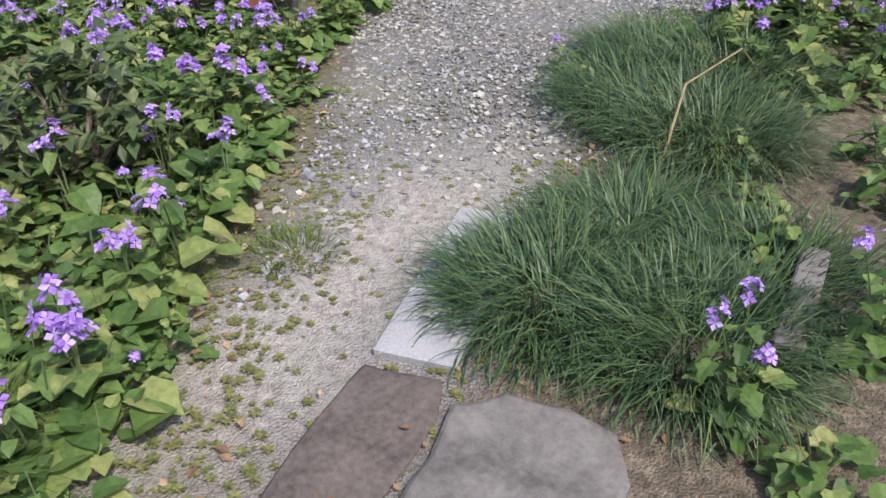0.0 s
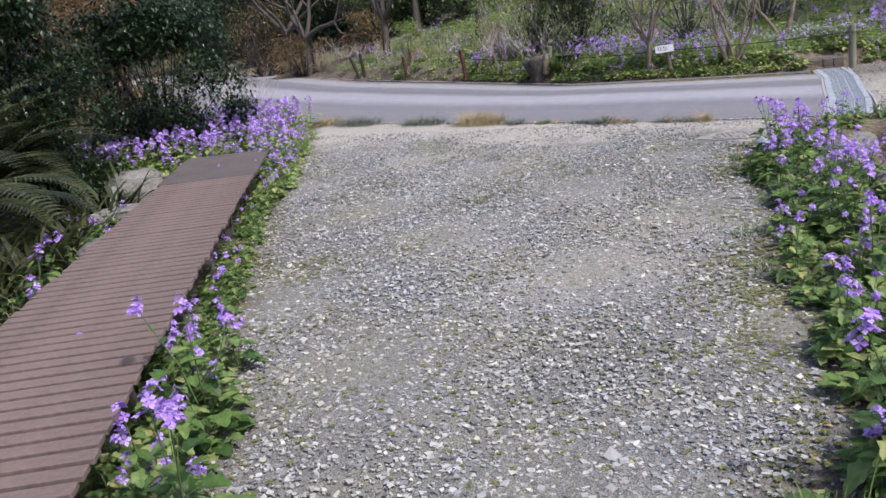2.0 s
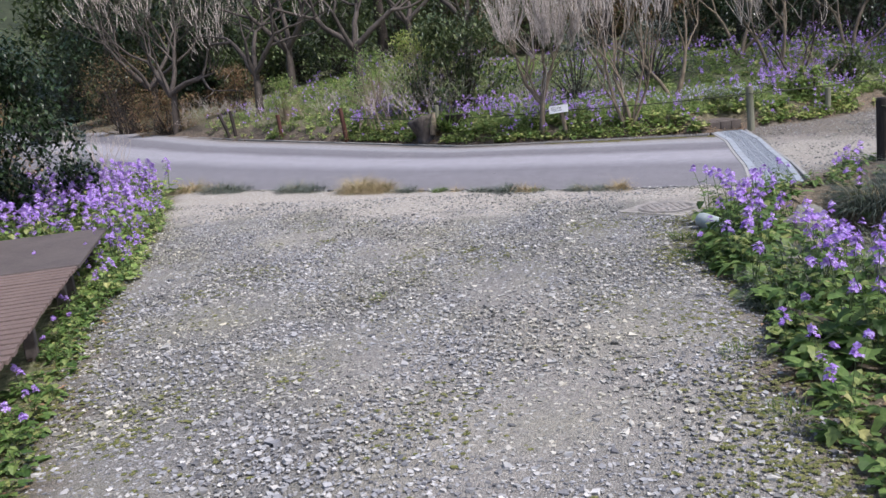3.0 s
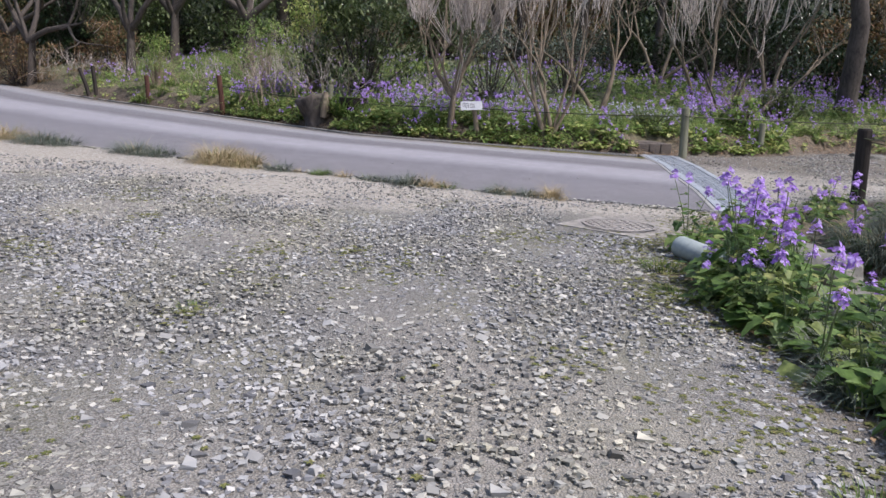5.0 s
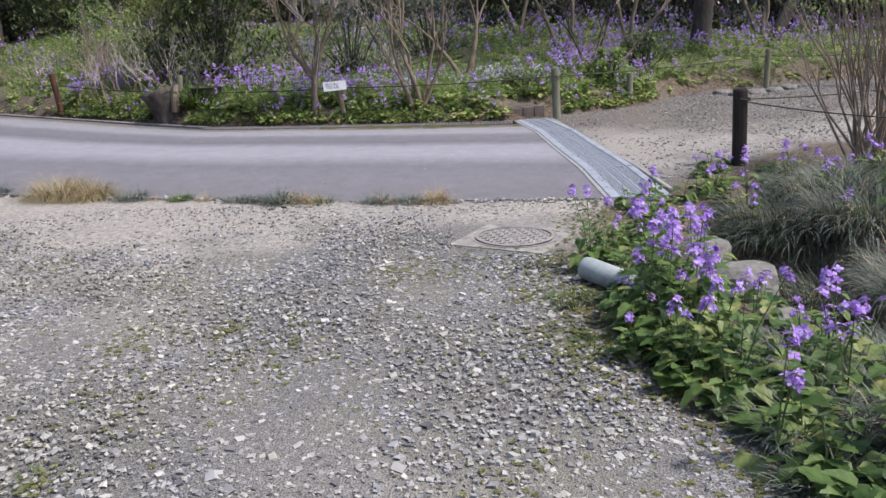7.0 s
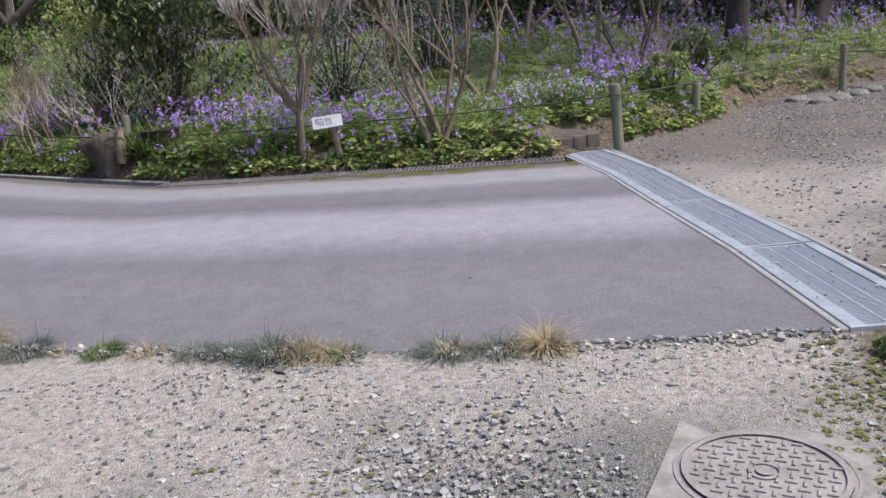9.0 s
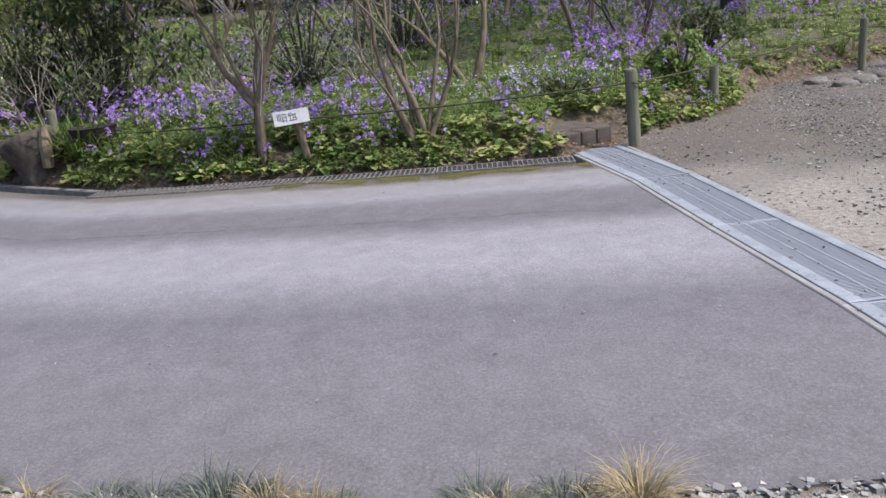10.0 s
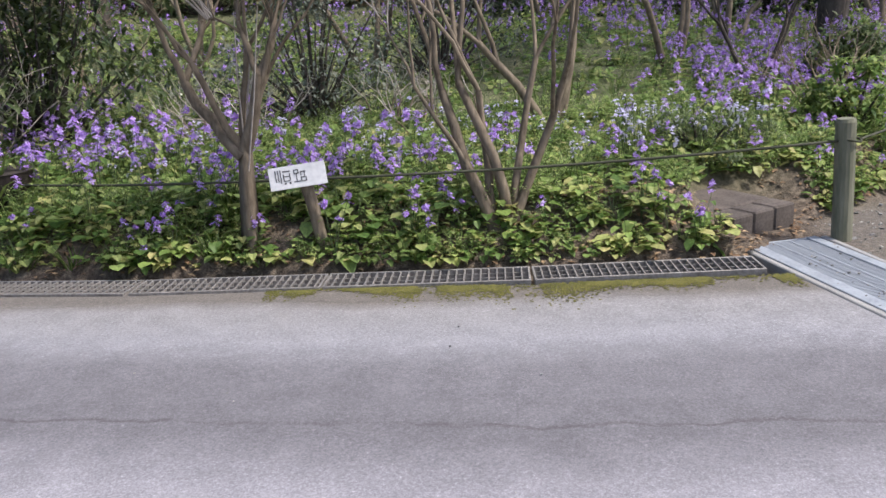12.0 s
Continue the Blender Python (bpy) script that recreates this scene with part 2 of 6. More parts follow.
GRASSGREEN = leafy("grass_green", [(0.05, 0.09, 0.02), (0.11, 0.17, 0.04), (0.19, 0.24, 0.07)], 0.6, 0.3)
STRAW = leafy("straw", [(0.22, 0.17, 0.09), (0.38, 0.30, 0.17), (0.52, 0.44, 0.29)], 0.8, 0.2)
PETAL = leafy("petal_violet", [(0.27, 0.12, 0.50), (0.40, 0.22, 0.68), (0.53, 0.36, 0.80), (0.68, 0.55, 0.88)], 0.7, 0.35)
WEED = leafy("weed_olive", [(0.09, 0.11, 0.035), (0.17, 0.18, 0.06), (0.29, 0.26, 0.12)], 0.7, 0.3)
ROCKFLAT = simple("grey_flagstone", (0.085, 0.078, 0.07), (0.21, 0.195, 0.175), 0.92, fine=45, coarse=5, bumps=0.8, stain=0.5)
BROWNSTONE = simple("brown_stone", (0.06, 0.05, 0.043), (0.15, 0.125, 0.108), 0.95, fine=50, coarse=6, bumps=0.9)
DEAD = leafy("dead_leaves", [(0.12, 0.07, 0.04), (0.27, 0.17, 0.10), (0.46, 0.34, 0.21)], 0.85, 0.1)
STEM = simple("stems", (0.06, 0.10, 0.035), (0.14, 0.17, 0.07), 0.7)

# ---- mesh tools ----
rng = np.random.default_rng(7)


def np_mesh(name, V, F, mats, idx=None, smooth=False):
    """A mesh from an array of vertices and an array of triangles."""
    me = bpy.data.meshes.new(name)
    V = np.asarray(V, dtype=np.float32)
    F = np.asarray(F, dtype=np.int32)
    n = len(F)
    me.vertices.add(len(V))
    me.vertices.foreach_set("co", V.ravel())
    me.loops.add(n * 3)
    me.loops.foreach_set("vertex_index", F.ravel())
    me.polygons.add(n)
    me.polygons.foreach_set("loop_start", np.arange(0, n * 3, 3, dtype=np.int32))
    me.polygons.foreach_set("use_smooth", np.full(n, smooth))
    if idx is not None:
        me.polygons.foreach_set("material_index", np.asarray(idx, dtype=np.int32))
    for m in mats:
        me.materials.append(m)
    me.update(calc_edges=True)
    return me


def thing(name, label, category, at=(0, 0, 0), group="", kind=""):
    ob = new(name)
    ob.location = at
    return tagged(ob, label, category, group, kind)


def child(name, me, parent, label="", kind=""):
    ob = new(name, me)
    ob.parent = parent
    if label or kind:
        tagged(ob, label, kind=kind)
    return ob


def part(name, bm, mat, parent, label=""):
    me = bpy.data.meshes.new(name)
    bm.to_mesh(me)
    bm.free()
    me.materials.append(mat)
    return child(name, me, parent, label)


def box(bm, x0, y0, z0, x1, y1, z1, bevel=0.0, m=None):
    g = bmesh.ops.create_cube(bm, size=1)
    vs = g["verts"]
    for v in vs:
        v.co = Vector(((x0 + x1) / 2 + v.co.x * (x1 - x0), (y0 + y1) / 2 + v.co.y * (y1 - y0), (z0 + z1) / 2 + v.co.z * (z1 - z0)))
    if bevel:
        es = list({e for v in vs for e in v.link_edges})
        r = bmesh.ops.bevel(bm, geom=es, offset=bevel, segments=1, affect="EDGES")
        vs = r["verts"]
    if m is not None:
        for v in vs:
            v.co = m @ v.co


def tube(points, radii, sides=6, closed=True):
    """Vertices and triangles of a tube along points."""
    P = [Vector(p) for p in points]
    V, F = [], []
    for i, p in enumerate(P):
        d = (P[min(i + 1, len(P) - 1)] - P[max(i - 1, 0)]).normalized()
        a = d.cross(Vector((0.31, 0.87, 0.11))).normalized()
        b = d.cross(a)
        for k in range(sides):
            w = 2 * math.pi * k / sides
            V.append(p + (a * math.cos(w) + b * math.sin(w)) * radii[i])
    for i in range(len(P) - 1):
        for k in range(sides):
            q = i * sides + k
            r = i * sides + (k + 1) % sides
            F += [(q, r, r + sides), (q, r + sides, q + sides)]
    if closed:
        for base in (0, (len(P) - 1) * sides):
            V.append(P[0] if base == 0 else P[-1])
            c = len(V) - 1
            for k in range(sides):
                F.append((c, base + k, base + (k + 1) % sides))
    return np.array([tuple(v) for v in V]), np.array(F)


def join(pieces):
    """Pieces (V, F) or (V, F, material index) into one."""
    Vs, Fs, Is, n = [], [], [], 0
    for p in pieces:
        Vs.append(p[0])
        Fs.append(p[1] + n)
        Is.append(np.full(len(p[1]), 0) if len(p) < 3 else (p[2] if hasattr(p[2], "__len__") else np.full(len(p[1]), p[2])))
        n += len(p[0])
    return np.concatenate(Vs), np.concatenate(Fs), np.concatenate(Is)


def turn(V, yaw=0.0, pitch=0.0, scale=1.0, at=(0, 0, 0)):
    c, s = math.cos(pitch), math.sin(pitch)
    R1 = np.array([[1, 0, 0], [0, c, -s], [0, s, c]])
    c, s = math.cos(yaw), math.sin(yaw)
    R2 = np.array([[c, -s, 0], [s, c, 0], [0, 0, 1]])
    return (V * scale) @ R1.T @ R2.T + np.array(at)


def scatter(pieces, spots):
    """Copies of templates (V, F, I) at rows (x, y, z, yaw, scale, which)."""
    Vs, Fs, Is, n = [], [], [], 0
    for which, (V, F, I) in enumerate(pieces):
        S = spots[spots[:, 5].astype(int) == which]
        if not len(S):
            continue
        c, s = np.cos(S[:, 3])[:, None], np.sin(S[:, 3])[:, None]
        X = (V[None, :, 0] * c - V[None, :, 1] * s) * S[:, 4:5] + S[:, 0:1]
        Y = (V[None, :, 0] * s + V[None, :, 1] * c) * S[:, 4:5] + S[:, 1:2]
        Z = V[None, :, 2] * S[:, 4:5] + S[:, 2:3]
        Vs.append(np.stack([X, Y, Z], -1).reshape(-1, 3))
        off = (np.arange(len(S)) * len(V))[:, None, None] + n
        Fs.append((F[None] + off).reshape(-1, 3))
        Is.append(np.tile(I, len(S)))
        n += len(S) * len(V)
    return np.concatenate(Vs), np.concatenate(Fs), np.concatenate(Is)


# ---- plan ----
LY = [-15, -13.5, -12.3, -11.9, -11.1, -10.2, -9.94, -9.26, -8.47, -7.82, -5.69, -3.09, -1.0, 1.6]
LX = [2.6, 2.2, 1.6, 1.1, 0.6, -0.15, -0.52, -0.9, -1.46, -1.97, -3.45, -5.06, -6.4, -8.0]
RY = [-15, -13.5, -11.8, -10.7, -10.3, -9.8, -9.0, -7.7, -6.6, -5.9, -5.3, -4.8, -4.2, -3.8, -3.4, -2.9, -1.8, -1.0, -0.4, 0.2]
RX = [4.0, 3.3, 1.87, 1.43, 1.4, 1.0, 0.9, 0.97, 0.75, 0.55, 0.46, 0.42, 0.28, 0.16, 0.05, 0.0, 0.05, 0.3, 0.45, 0.55]
NX, NY = [-60, -30, -14, -9, -7.2, -4.1, -1.6, 0.54], [34, 14, 4.5, 2.0, 1.35, 0.62, 0.03, -0.1]
FX, FY = [-60, -30, -13.5, -8.4, -5.7, -4.56, -2.6, -1.4, 0.0, 0.3], [50, 26, 11.7, 8.35, 6.45, 5.77, 5.5, 5.32, 5.2, 5.2]
BX, BY = [-60, -30, -13.5, -8.4, -5.7, -4.6, -2.6, -1.35, 0.0, 0.55, 2.1, 3.5, 6, 12, 30], [50.3, 26.3, 12.0, 8.65, 6.75, 6.08, 5.82, 5.65, 5.55, 6.1, 7.3, 9.3, 11, 13, 16]


def height(x, y):
    x, y = np.asarray(x, float), np.asarray(y, float)
    d = np.clip(y - np.interp(x, BX, BY), 0, 30)
    z = 0.26 * np.clip((d - 0.02) / 0.5, 0, 1) + (0.075 + 0.05 * np.clip((-x - 6) / 8, 0, 1)) * d
    ditch = np.exp(-(((x - 1.45) / 0.45) ** 4 + ((y + 2.1) / 1.3) ** 4))
    lx = np.interp(y, LY, LX)
    low = np.clip((lx - 1.6 - x) / 1.5, 0, 1) * (y < -1)
    z = z * (1 - 0.85 * np.exp(-(((x - 0.3) / 0.42) ** 4 + ((y - 6.25) / 0.55) ** 4)))
    return z - 0.55 * ditch - 0.06 * low


def hz(x, y):
    return float(height(x, y))


def axis(lo, hi, step, far):
    mid = np.arange(lo, hi, step)
    g = np.cumsum(1.35 ** np.arange(24) * step)
    g = g[g < far]
    return np.concatenate([lo - g[::-1], mid, mid[-1] + g])


gx, gy = axis(-12, 8, 0.11, 500), axis(-15, 14, 0.11, 500)
X, Y = np.meshgrid(gx, gy)
Z = height(X, Y)
fine = (X > -11) & (X < 8) & (Y > -15) & (Y < 20)
Z = Z + np.where(fine, np.sin(X * 3.1 + Y) * np.sin(Y * 2.3 - X) * 0.008, 0)
# the bed of the road and of the drains lies under them
inroad = (X < np.interp(Y, [-0.1, 1.48, 2.95, 4.4, 5.88], [1.02, 0.94, 0.77, 0.64, 0.47])) & (Y > np.interp(X, NX, NY) + 0.12) & (Y < np.interp(X, BX, BY) + 0.02)
Z = np.where(inroad, Z - 0.2, Z)
nx, ny = len(gx), len(gy)
q = (np.arange(ny - 1)[:, None] * nx + np.arange(nx - 1)[None]).ravel()
F = np.concatenate([np.stack([q, q + 1, q + nx + 1], 1), np.stack([q, q + nx + 1, q + nx], 1)])
me = np_mesh("ground", np.stack([X, Y, Z], -1).reshape(-1, 3), F, [GROUND], smooth=True)
ground = tagged(new("ground", me), "gravel and bare earth ground of a garden, with pale dust beside the road", kind="structure")
lx, rx = np.interp(Y, LY, LX), np.interp(Y, RY, RX)
nearroad = Y < np.interp(X, NX, NY)


def soft(d, w):
    return np.clip(d / w + 0.5, 0, 1)


jit = np.sin(X * 7 + Y * 3) * 0.06 + np.sin(X * 3.3 - Y * 6.1) * 0.08
inside = soft(X - lx + jit, 0.3) * soft(rx - X + jit, 0.25) * nearroad
side = soft(X - 0.6, 0.3) * soft(np.interp(X, BX, BY) - Y + jit, 0.3) * soft(Y - np.interp(X, [0.5, 1.6, 3, 8], [0.0, 0.9, 2.6, 4.5]) + jit, 0.4)
pale = soft(Y + 1.1 + 0.35 * np.sin(X * 1.7) + jit * 3, 1.1)
slab = np.exp(-(((X - 1.15) / 0.3) ** 2 + ((Y + 11.1) / 0.75) ** 2))
r = np.clip(inside + 0.88 * side * (1 - 0.45 * soft(Y - 4.4 + jit * 3, 1.5)), 0, 1)
patch = np.clip(1.3 * np.sin(X * 1.1 + 2) * np.sin(Y * 0.9 + 0.5) + 0.35 * np.sin(X * 4 + Y * 3), 0, 1)
g = np.clip(inside * np.clip(pale + 0.32 * patch, 0, 0.85) + side * 0.75 * soft(1.3 - np.abs(Y - 2.2 - 0.3 * X) + 0.5 * np.sin(X * 1.3 + 1) + jit * 3, 1.6) + 0.7 * slab * inside, 0, 1)
bare = np.exp(-(((X - 1.35) / 0.36) ** 2 + ((Y + 12.1) / 0.6) ** 2))
r, g = np.clip(r + 0.35 * bare, 0, 1), np.clip(g + 0.62 * bare, 0, 0.85)
bwild = soft(Y - np.interp(X, BX, BY) - 1.2, 2.0) + soft(lx - 0.15 - X, 0.5) * nearroad + 0.15 * soft(X - rx - 0.1, 0.3) * nearroad
col = np.stack([r, g, np.clip(bwild, 0, 1), np.ones_like(r)], -1).reshape(-1, 4).astype(np.float32)
lay = me.color_attributes.new("zone", "FLOAT_COLOR", "POINT")
lay.data.foreach_set("color", col.ravel())

# road
us = np.concatenate([np.linspace(-60, -14, 24), np.linspace(-13.5, 0.0, 70)])
vs = np.linspace(0, 1, 15)
us = us + 0.2 * np.clip((us + 8) / 8, 0, 1)
xn = us + 0.38 * np.clip((us + 8) / 8.2, 0, 1)
RV = []
for v in vs:
    x = xn * (1 - v) + us * v
    y = np.interp(xn, NX, NY) * (1 - v) + np.interp(us, FX, FY) * v
    y = y + (0.02 * np.sin(us * 9) + 0.015 * np.sin(us * 23)) * (v == 0)
    RV.append(np.stack([x, y, 0.008 + 0.022 * math.sin(math.pi * v) * np.clip((0.1 - x) / 2, 0, 1)], -1))
RV.append(RV[0] * [1, 1, 0] + [0, 0, -0.08])
order = [RV[-1]] + RV[:-1] + [RV[-2] * [1, 1, 0] + [0, 0, -0.08]]
n = len(us)
q = (np.arange(len(order) - 1)[:, None] * n + np.arange(n - 1)[None]).ravel()
F = np.concatenate([np.stack([q, q + 1, q + n + 1], 1), np.stack([q, q + n + 1, q + n], 1)])
me = np_mesh("road", np.concatenate(order), F, [ASPHALT], smooth=False)
uvl = me.uv_layers.new(name="UVMap")
vv = np.concatenate([[0], vs, [1]])
uvall = np.stack([np.tile(us * 0.2, len(vv)), np.repeat(vv, n)], -1)[F.ravel()]
uvl.data.foreach_set("uv", uvall.astype(np.float32).ravel())
road = tagged(new("road", me), "worn grey asphalt road with paler wheel bands", kind="structure")

# ---- plants ----
def blade_leaf(length, width, fold=0.18, droop=0.3, n=3):
    """A broad leaf along +y, folded along its midrib and drooping."""
    V, F = [(0, 0, 0)], []
    prof = [0.0, 0.95, 0.78, 0.70, 0.0][: n + 2] if n == 3 else [0.0, 0.9, 0.0]
    m = len(prof) - 1
    for i in range(1, m):
        t = i / m
        y, z = length * t, -droop * length * t * t
        w = width * prof[i] / 2
        e_ = (0, -0.10, 0.06, -0.07)[i % 4] * length if n == 3 else 0
        V += [(-w, y + e_, z + fold * w), (0, y, z), (w, y + e_ * 0.8, z + fold * w * 0.7)]
    V.append((0, length, -droop * length))
    F += [(0, 2, 1), (0, 3, 2)]
    for i in range(1, m - 1):
        a = 1 + 3 * (i - 1)
        F += [(a, a + 1, a + 4), (a, a + 4, a + 3), (a + 1, a + 2, a + 5), (a + 1, a + 5, a + 4)]
    a = 1 + 3 * (m - 2)
    e = len(V) - 1
    F += [(a, a + 1, e), (a + 1, a + 2, e)]
    return np.array(V, float), np.array(F)


def strap(length, width, arch, up=1.2, n=5):
    """A grass blade or strap leaf that rises and arches over along +y."""
    V, F = [], []
    a, y, z = up, 0.0, 0.0
    for i in range(n + 1):
        w = width / 2 * (1 - (i / n) ** 1.6) + 0.0004
        V += [(-w, y, z), (w, y, z + w * 0.2)]
        y += math.cos(a) * length / n
        z += math.sin(a) * length / n
        a -= arch / n
    for i in range(n):
        q = 2 * i
        F += [(q, q + 1, q + 3), (q, q + 3, q + 2)]
    return np.array(V, float), np.array(F)


def flower_head(R, n, spread, height_, size):
    """Four-petalled flowers clustered about the top of a stem."""
    out = []
    pv, pf = [], []
    for k in range(4):
        w = math.pi / 2 * k
        c, s = math.cos(w), math.sin(w)
        base = len(pv)
        for (a, b, z) in ((0.0, 0.0, 0.0), (0.55, -0.38, 0.1), (1.0, 0.0, 0.02), (0.55, 0.38, 0.1)):
            pv.append((a * c - b * s, a * s + b * c, z))
        pf += [(base, base + 1, base + 2), (base, base + 2, base + 3)]
    pv, pf = np.array(pv, float), np.array(pf)
    for i in range(n):
        h = R.uniform(0, 1)
        yaw = R.uniform(0, 6.28)
        r = spread * (1 - 0.5 * h) * R.uniform(0.5, 1)
        out.append((turn(pv, yaw, R.uniform(0.2, 1.2), size * R.uniform(0.8, 1.2), (r * math.sin(yaw), -r * math.cos(yaw), h * height_)), pf))
    V, F, _ = join(out)
    return V, F


def lobed_leaf(R, length, width, cup=0.25, droop=0.3, fine=True):
    """A broad leaf along +y with a scalloped edge, cupped and drooping."""
    right = [(0.28, 0.04), (0.5, 0.26), (0.37, 0.42), (0.47, 0.6), (0.27, 0.73), (0.22, 0.9)] if fine else [(0.45, 0.16), (0.48, 0.6), (0.2, 0.88)]
    ring = [(0.0, 0.06)] + right + [(0.0, 1.0)] + [(-a, b) for a, b in right[::-1]]
    V = [(0.0, length * 0.45, -droop * length * 0.2)]
    for a, b in ring:
        a, b = a * R.uniform(0.82, 1.15), b + R.uniform(-0.03, 0.03)
        V.append((a * width, b * length, cup * abs(a) * width - droop * length * b * b))
    n = len(ring)
    F = [(0, 1 + i, 1 + (i + 1) % n) for i in range(n)]
    return np.array(V, float), np.array(F)


def flower_plant(R, tall, leaves, heads, big=1.0, fine=True, blooms=(9, 15)):
    """Leaf, stem and petal arrays of one violet-flowered plant."""
    L, S, P = [], [], []
    stems = max(2, heads)
    for k in range(stems):
        yaw = R.uniform(0, 6.28)
        lean = R.uniform(0.05, 0.4)
        H = tall * R.uniform(0.65, 1.0)
        top = (math.sin(yaw) * H * lean, -math.cos(yaw) * H * lean, H)
        mid = (top[0] * 0.4, top[1] * 0.4, H * 0.55)
        S.append(tube([(0, 0, 0), mid, top], [0.004, 0.003, 0.0018], 4 if fine else 3, False))
        for i in range(leaves // stems):
            t = R.uniform(0, 1) ** 1.5 * 0.86
            px, py, pz = top[0] * t, top[1] * t, H * t
            size = (0.10 - 0.065 * t) * big * R.uniform(0.6, 1.25)
            V, F = lobed_leaf(R, size, size * R.uniform(0.7, 1.05), R.uniform(0.1, 0.5), R.uniform(0.1, 0.5), fine)
            reach = 0.11 * (1 - t) ** 1.3 * big * R.uniform(0.3, 1.25) + 0.006
            rise = reach * R.uniform(0.2, 0.9)
            a = R.uniform(0, 6.28)
            at = (px - math.sin(a) * reach, py + math.cos(a) * reach, pz + rise)
            L.append((turn(V, a, R.uniform(-0.45, 0.7), 1, at), F))
            if fine and reach > 0.03:
                S.append(tube([(px, py, pz), at], [0.002, 0.0015], 3, False))
        if k < heads:
            V, F = flower_head(R, int(R.integers(*blooms)), 0.034 * big, 0.062 * big, 0.0205 * big)
            P.append((V + np.array(top) - [0, 0, 0.03], F))
    return join(L)[:2], join(S)[:2], P


def feathery(R, tall, n):
    """A low herb of many tiny leaflets on thin stems."""
    out = []
    for k in range(5):
        yaw, lean, H = R.uniform(0, 6.28), R.uniform(0.2, 1.0), tall * R.uniform(0.6, 1)
        top = np.array([math.sin(yaw) * H * lean, -math.cos(yaw) * H * lean, H])
        V, F = tube([(0, 0, 0), tuple(top * 0.5 + [0, 0, 0.01]), tuple(top)], [0.0018, 0.0015, 0.001], 3, False)
        out.append((V, F, 1))
        for i in range(n // 5):
            t = R.uniform(0.15, 1.0)
            l_ = R.uniform(0.014, 0.034)
            q_ = np.array([(0, 0, 0), (-0.22 * l_, 0.5 * l_, 0.1 * l_), (0, l_, 0), (0.22 * l_, 0.5 * l_, 0.1 * l_)])
            out.append((turn(q_, R.uniform(0, 6.28), R.uniform(-0.4, 0.8), 1, tuple(top * t)), np.array([(0, 1, 2), (0, 2, 3)]), 4))
    return join(out)


def template(parts3):
    L, S, P = parts3
    ps = [(L[0], L[1], 0), (S[0], S[1], 1)]
    if P:
        ps.append((*join(P)[:2], 2))
    return join(ps)


def tuft(R, n, length, width, r, arch=1.6, up=(0.8, 1.5)):
    out = []
    for i in range(n):
        V, F = strap(length * R.uniform(0.6, 1.1), width * R.uniform(0.7, 1.2), arch * R.uniform(0.5, 1.2), R.uniform(*up), 4)
        a = R.uniform(0, 6.28)
        d = r * math.sqrt(R.uniform(0, 1))
        b = a + R.uniform(-0.8, 0.8)
        out.append((turn(V, b, 0, 1, (-math.sin(a) * d, math.cos(a) * d, 0)), F))
    V, F, _ = join(out)
    return V, F


R0 = np.random.default_rng(11)
FL = [template(flower_plant(R0, t, n, h, b, False, (7, 11))) for t, n, h, b in ((0.45, 20, 3, 1.1), (0.34, 16, 2, 1.0), (0.5, 20, 3, 1.1), (0.28, 14, 2, 1.0))]
PLAIN = [template(flower_plant(R0, t, n, 0, b, False)) for t, n, b in ((0.16, 14, 0.9), (0.12, 12, 0.75), (0.22, 16, 1.1))]
PALE = [(V_, F_, np.where(I_ == 2, 3, I_)) for V_, F_, I_ in (template(flower_plant(R0, t, 12, h, 0.7, False, (4, 7))) for t, h in ((0.38, 4), (0.3, 3)))]
HERB = [feathery(R0, t, n) for t, n in ((0.2, 60), (0.12, 45), (0.28, 70))]
PLAIN2 = [(V_, F_, np.where(I_ == 0, 5, I_)) for V_, F_, I_ in PLAIN]
ROSETTE = [template(flower_plant(R0, 0.05, 12, 0, b, False)) for b in (0.55, 0.75)]
ROSETTE = [(V_, F_, np.where(I_ == 0, 5, I_)) for V_, F_, I_ in ROSETTE]
plant_masters = []
for kind_i in range(6):
    P3 = flower_plant(R0, (0.56, 0.46, 0.36, 0.28, 0.24, 0.14)[kind_i], (50, 44, 38, 32, 30, 26)[kind_i], (3, 3, 2, 1, 0, 0)[kind_i], (1.05, 1.0, 0.95, 0.95, 0.95, 0.8)[kind_i])
    root = thing("flowering_plant" if kind_i < 4 else "leafy_plant", "", "plant", (0, 0, -50))
    child("foliage", np_mesh("foliage", *P3[0], [LEAFBED]), root, kind="stuff")
    child("stalk", np_mesh("stalk", *P3[1], [STEM]), root)
    for hv, hf in P3[2]:
        child("flower_head", np_mesh("flower_head", hv, hf, [PETAL]), root, "cluster of small violet four-petalled flowers")
    plant_masters.append(root)


def plant(x, y, which, scale=1.0, yaw=None, label="", group="flowering plants beside the path"):
    m = Matrix.Translation((x, y, hz(x, y) - 0.01)) @ Matrix.Rotation(R0.uniform(0, 6.28) if yaw is None else yaw, 4, "Z") @ Matrix.Scale(scale, 4)
    ob = copy_thing(plant_masters[which], m)
    ob.scale = (scale,) * 3
    return tagged(ob, label or ("leafy green plant with violet four-petalled flowers at the path's edge" if which < 4 else "low green leafy plant without flowers in the bed"), "plant", group)


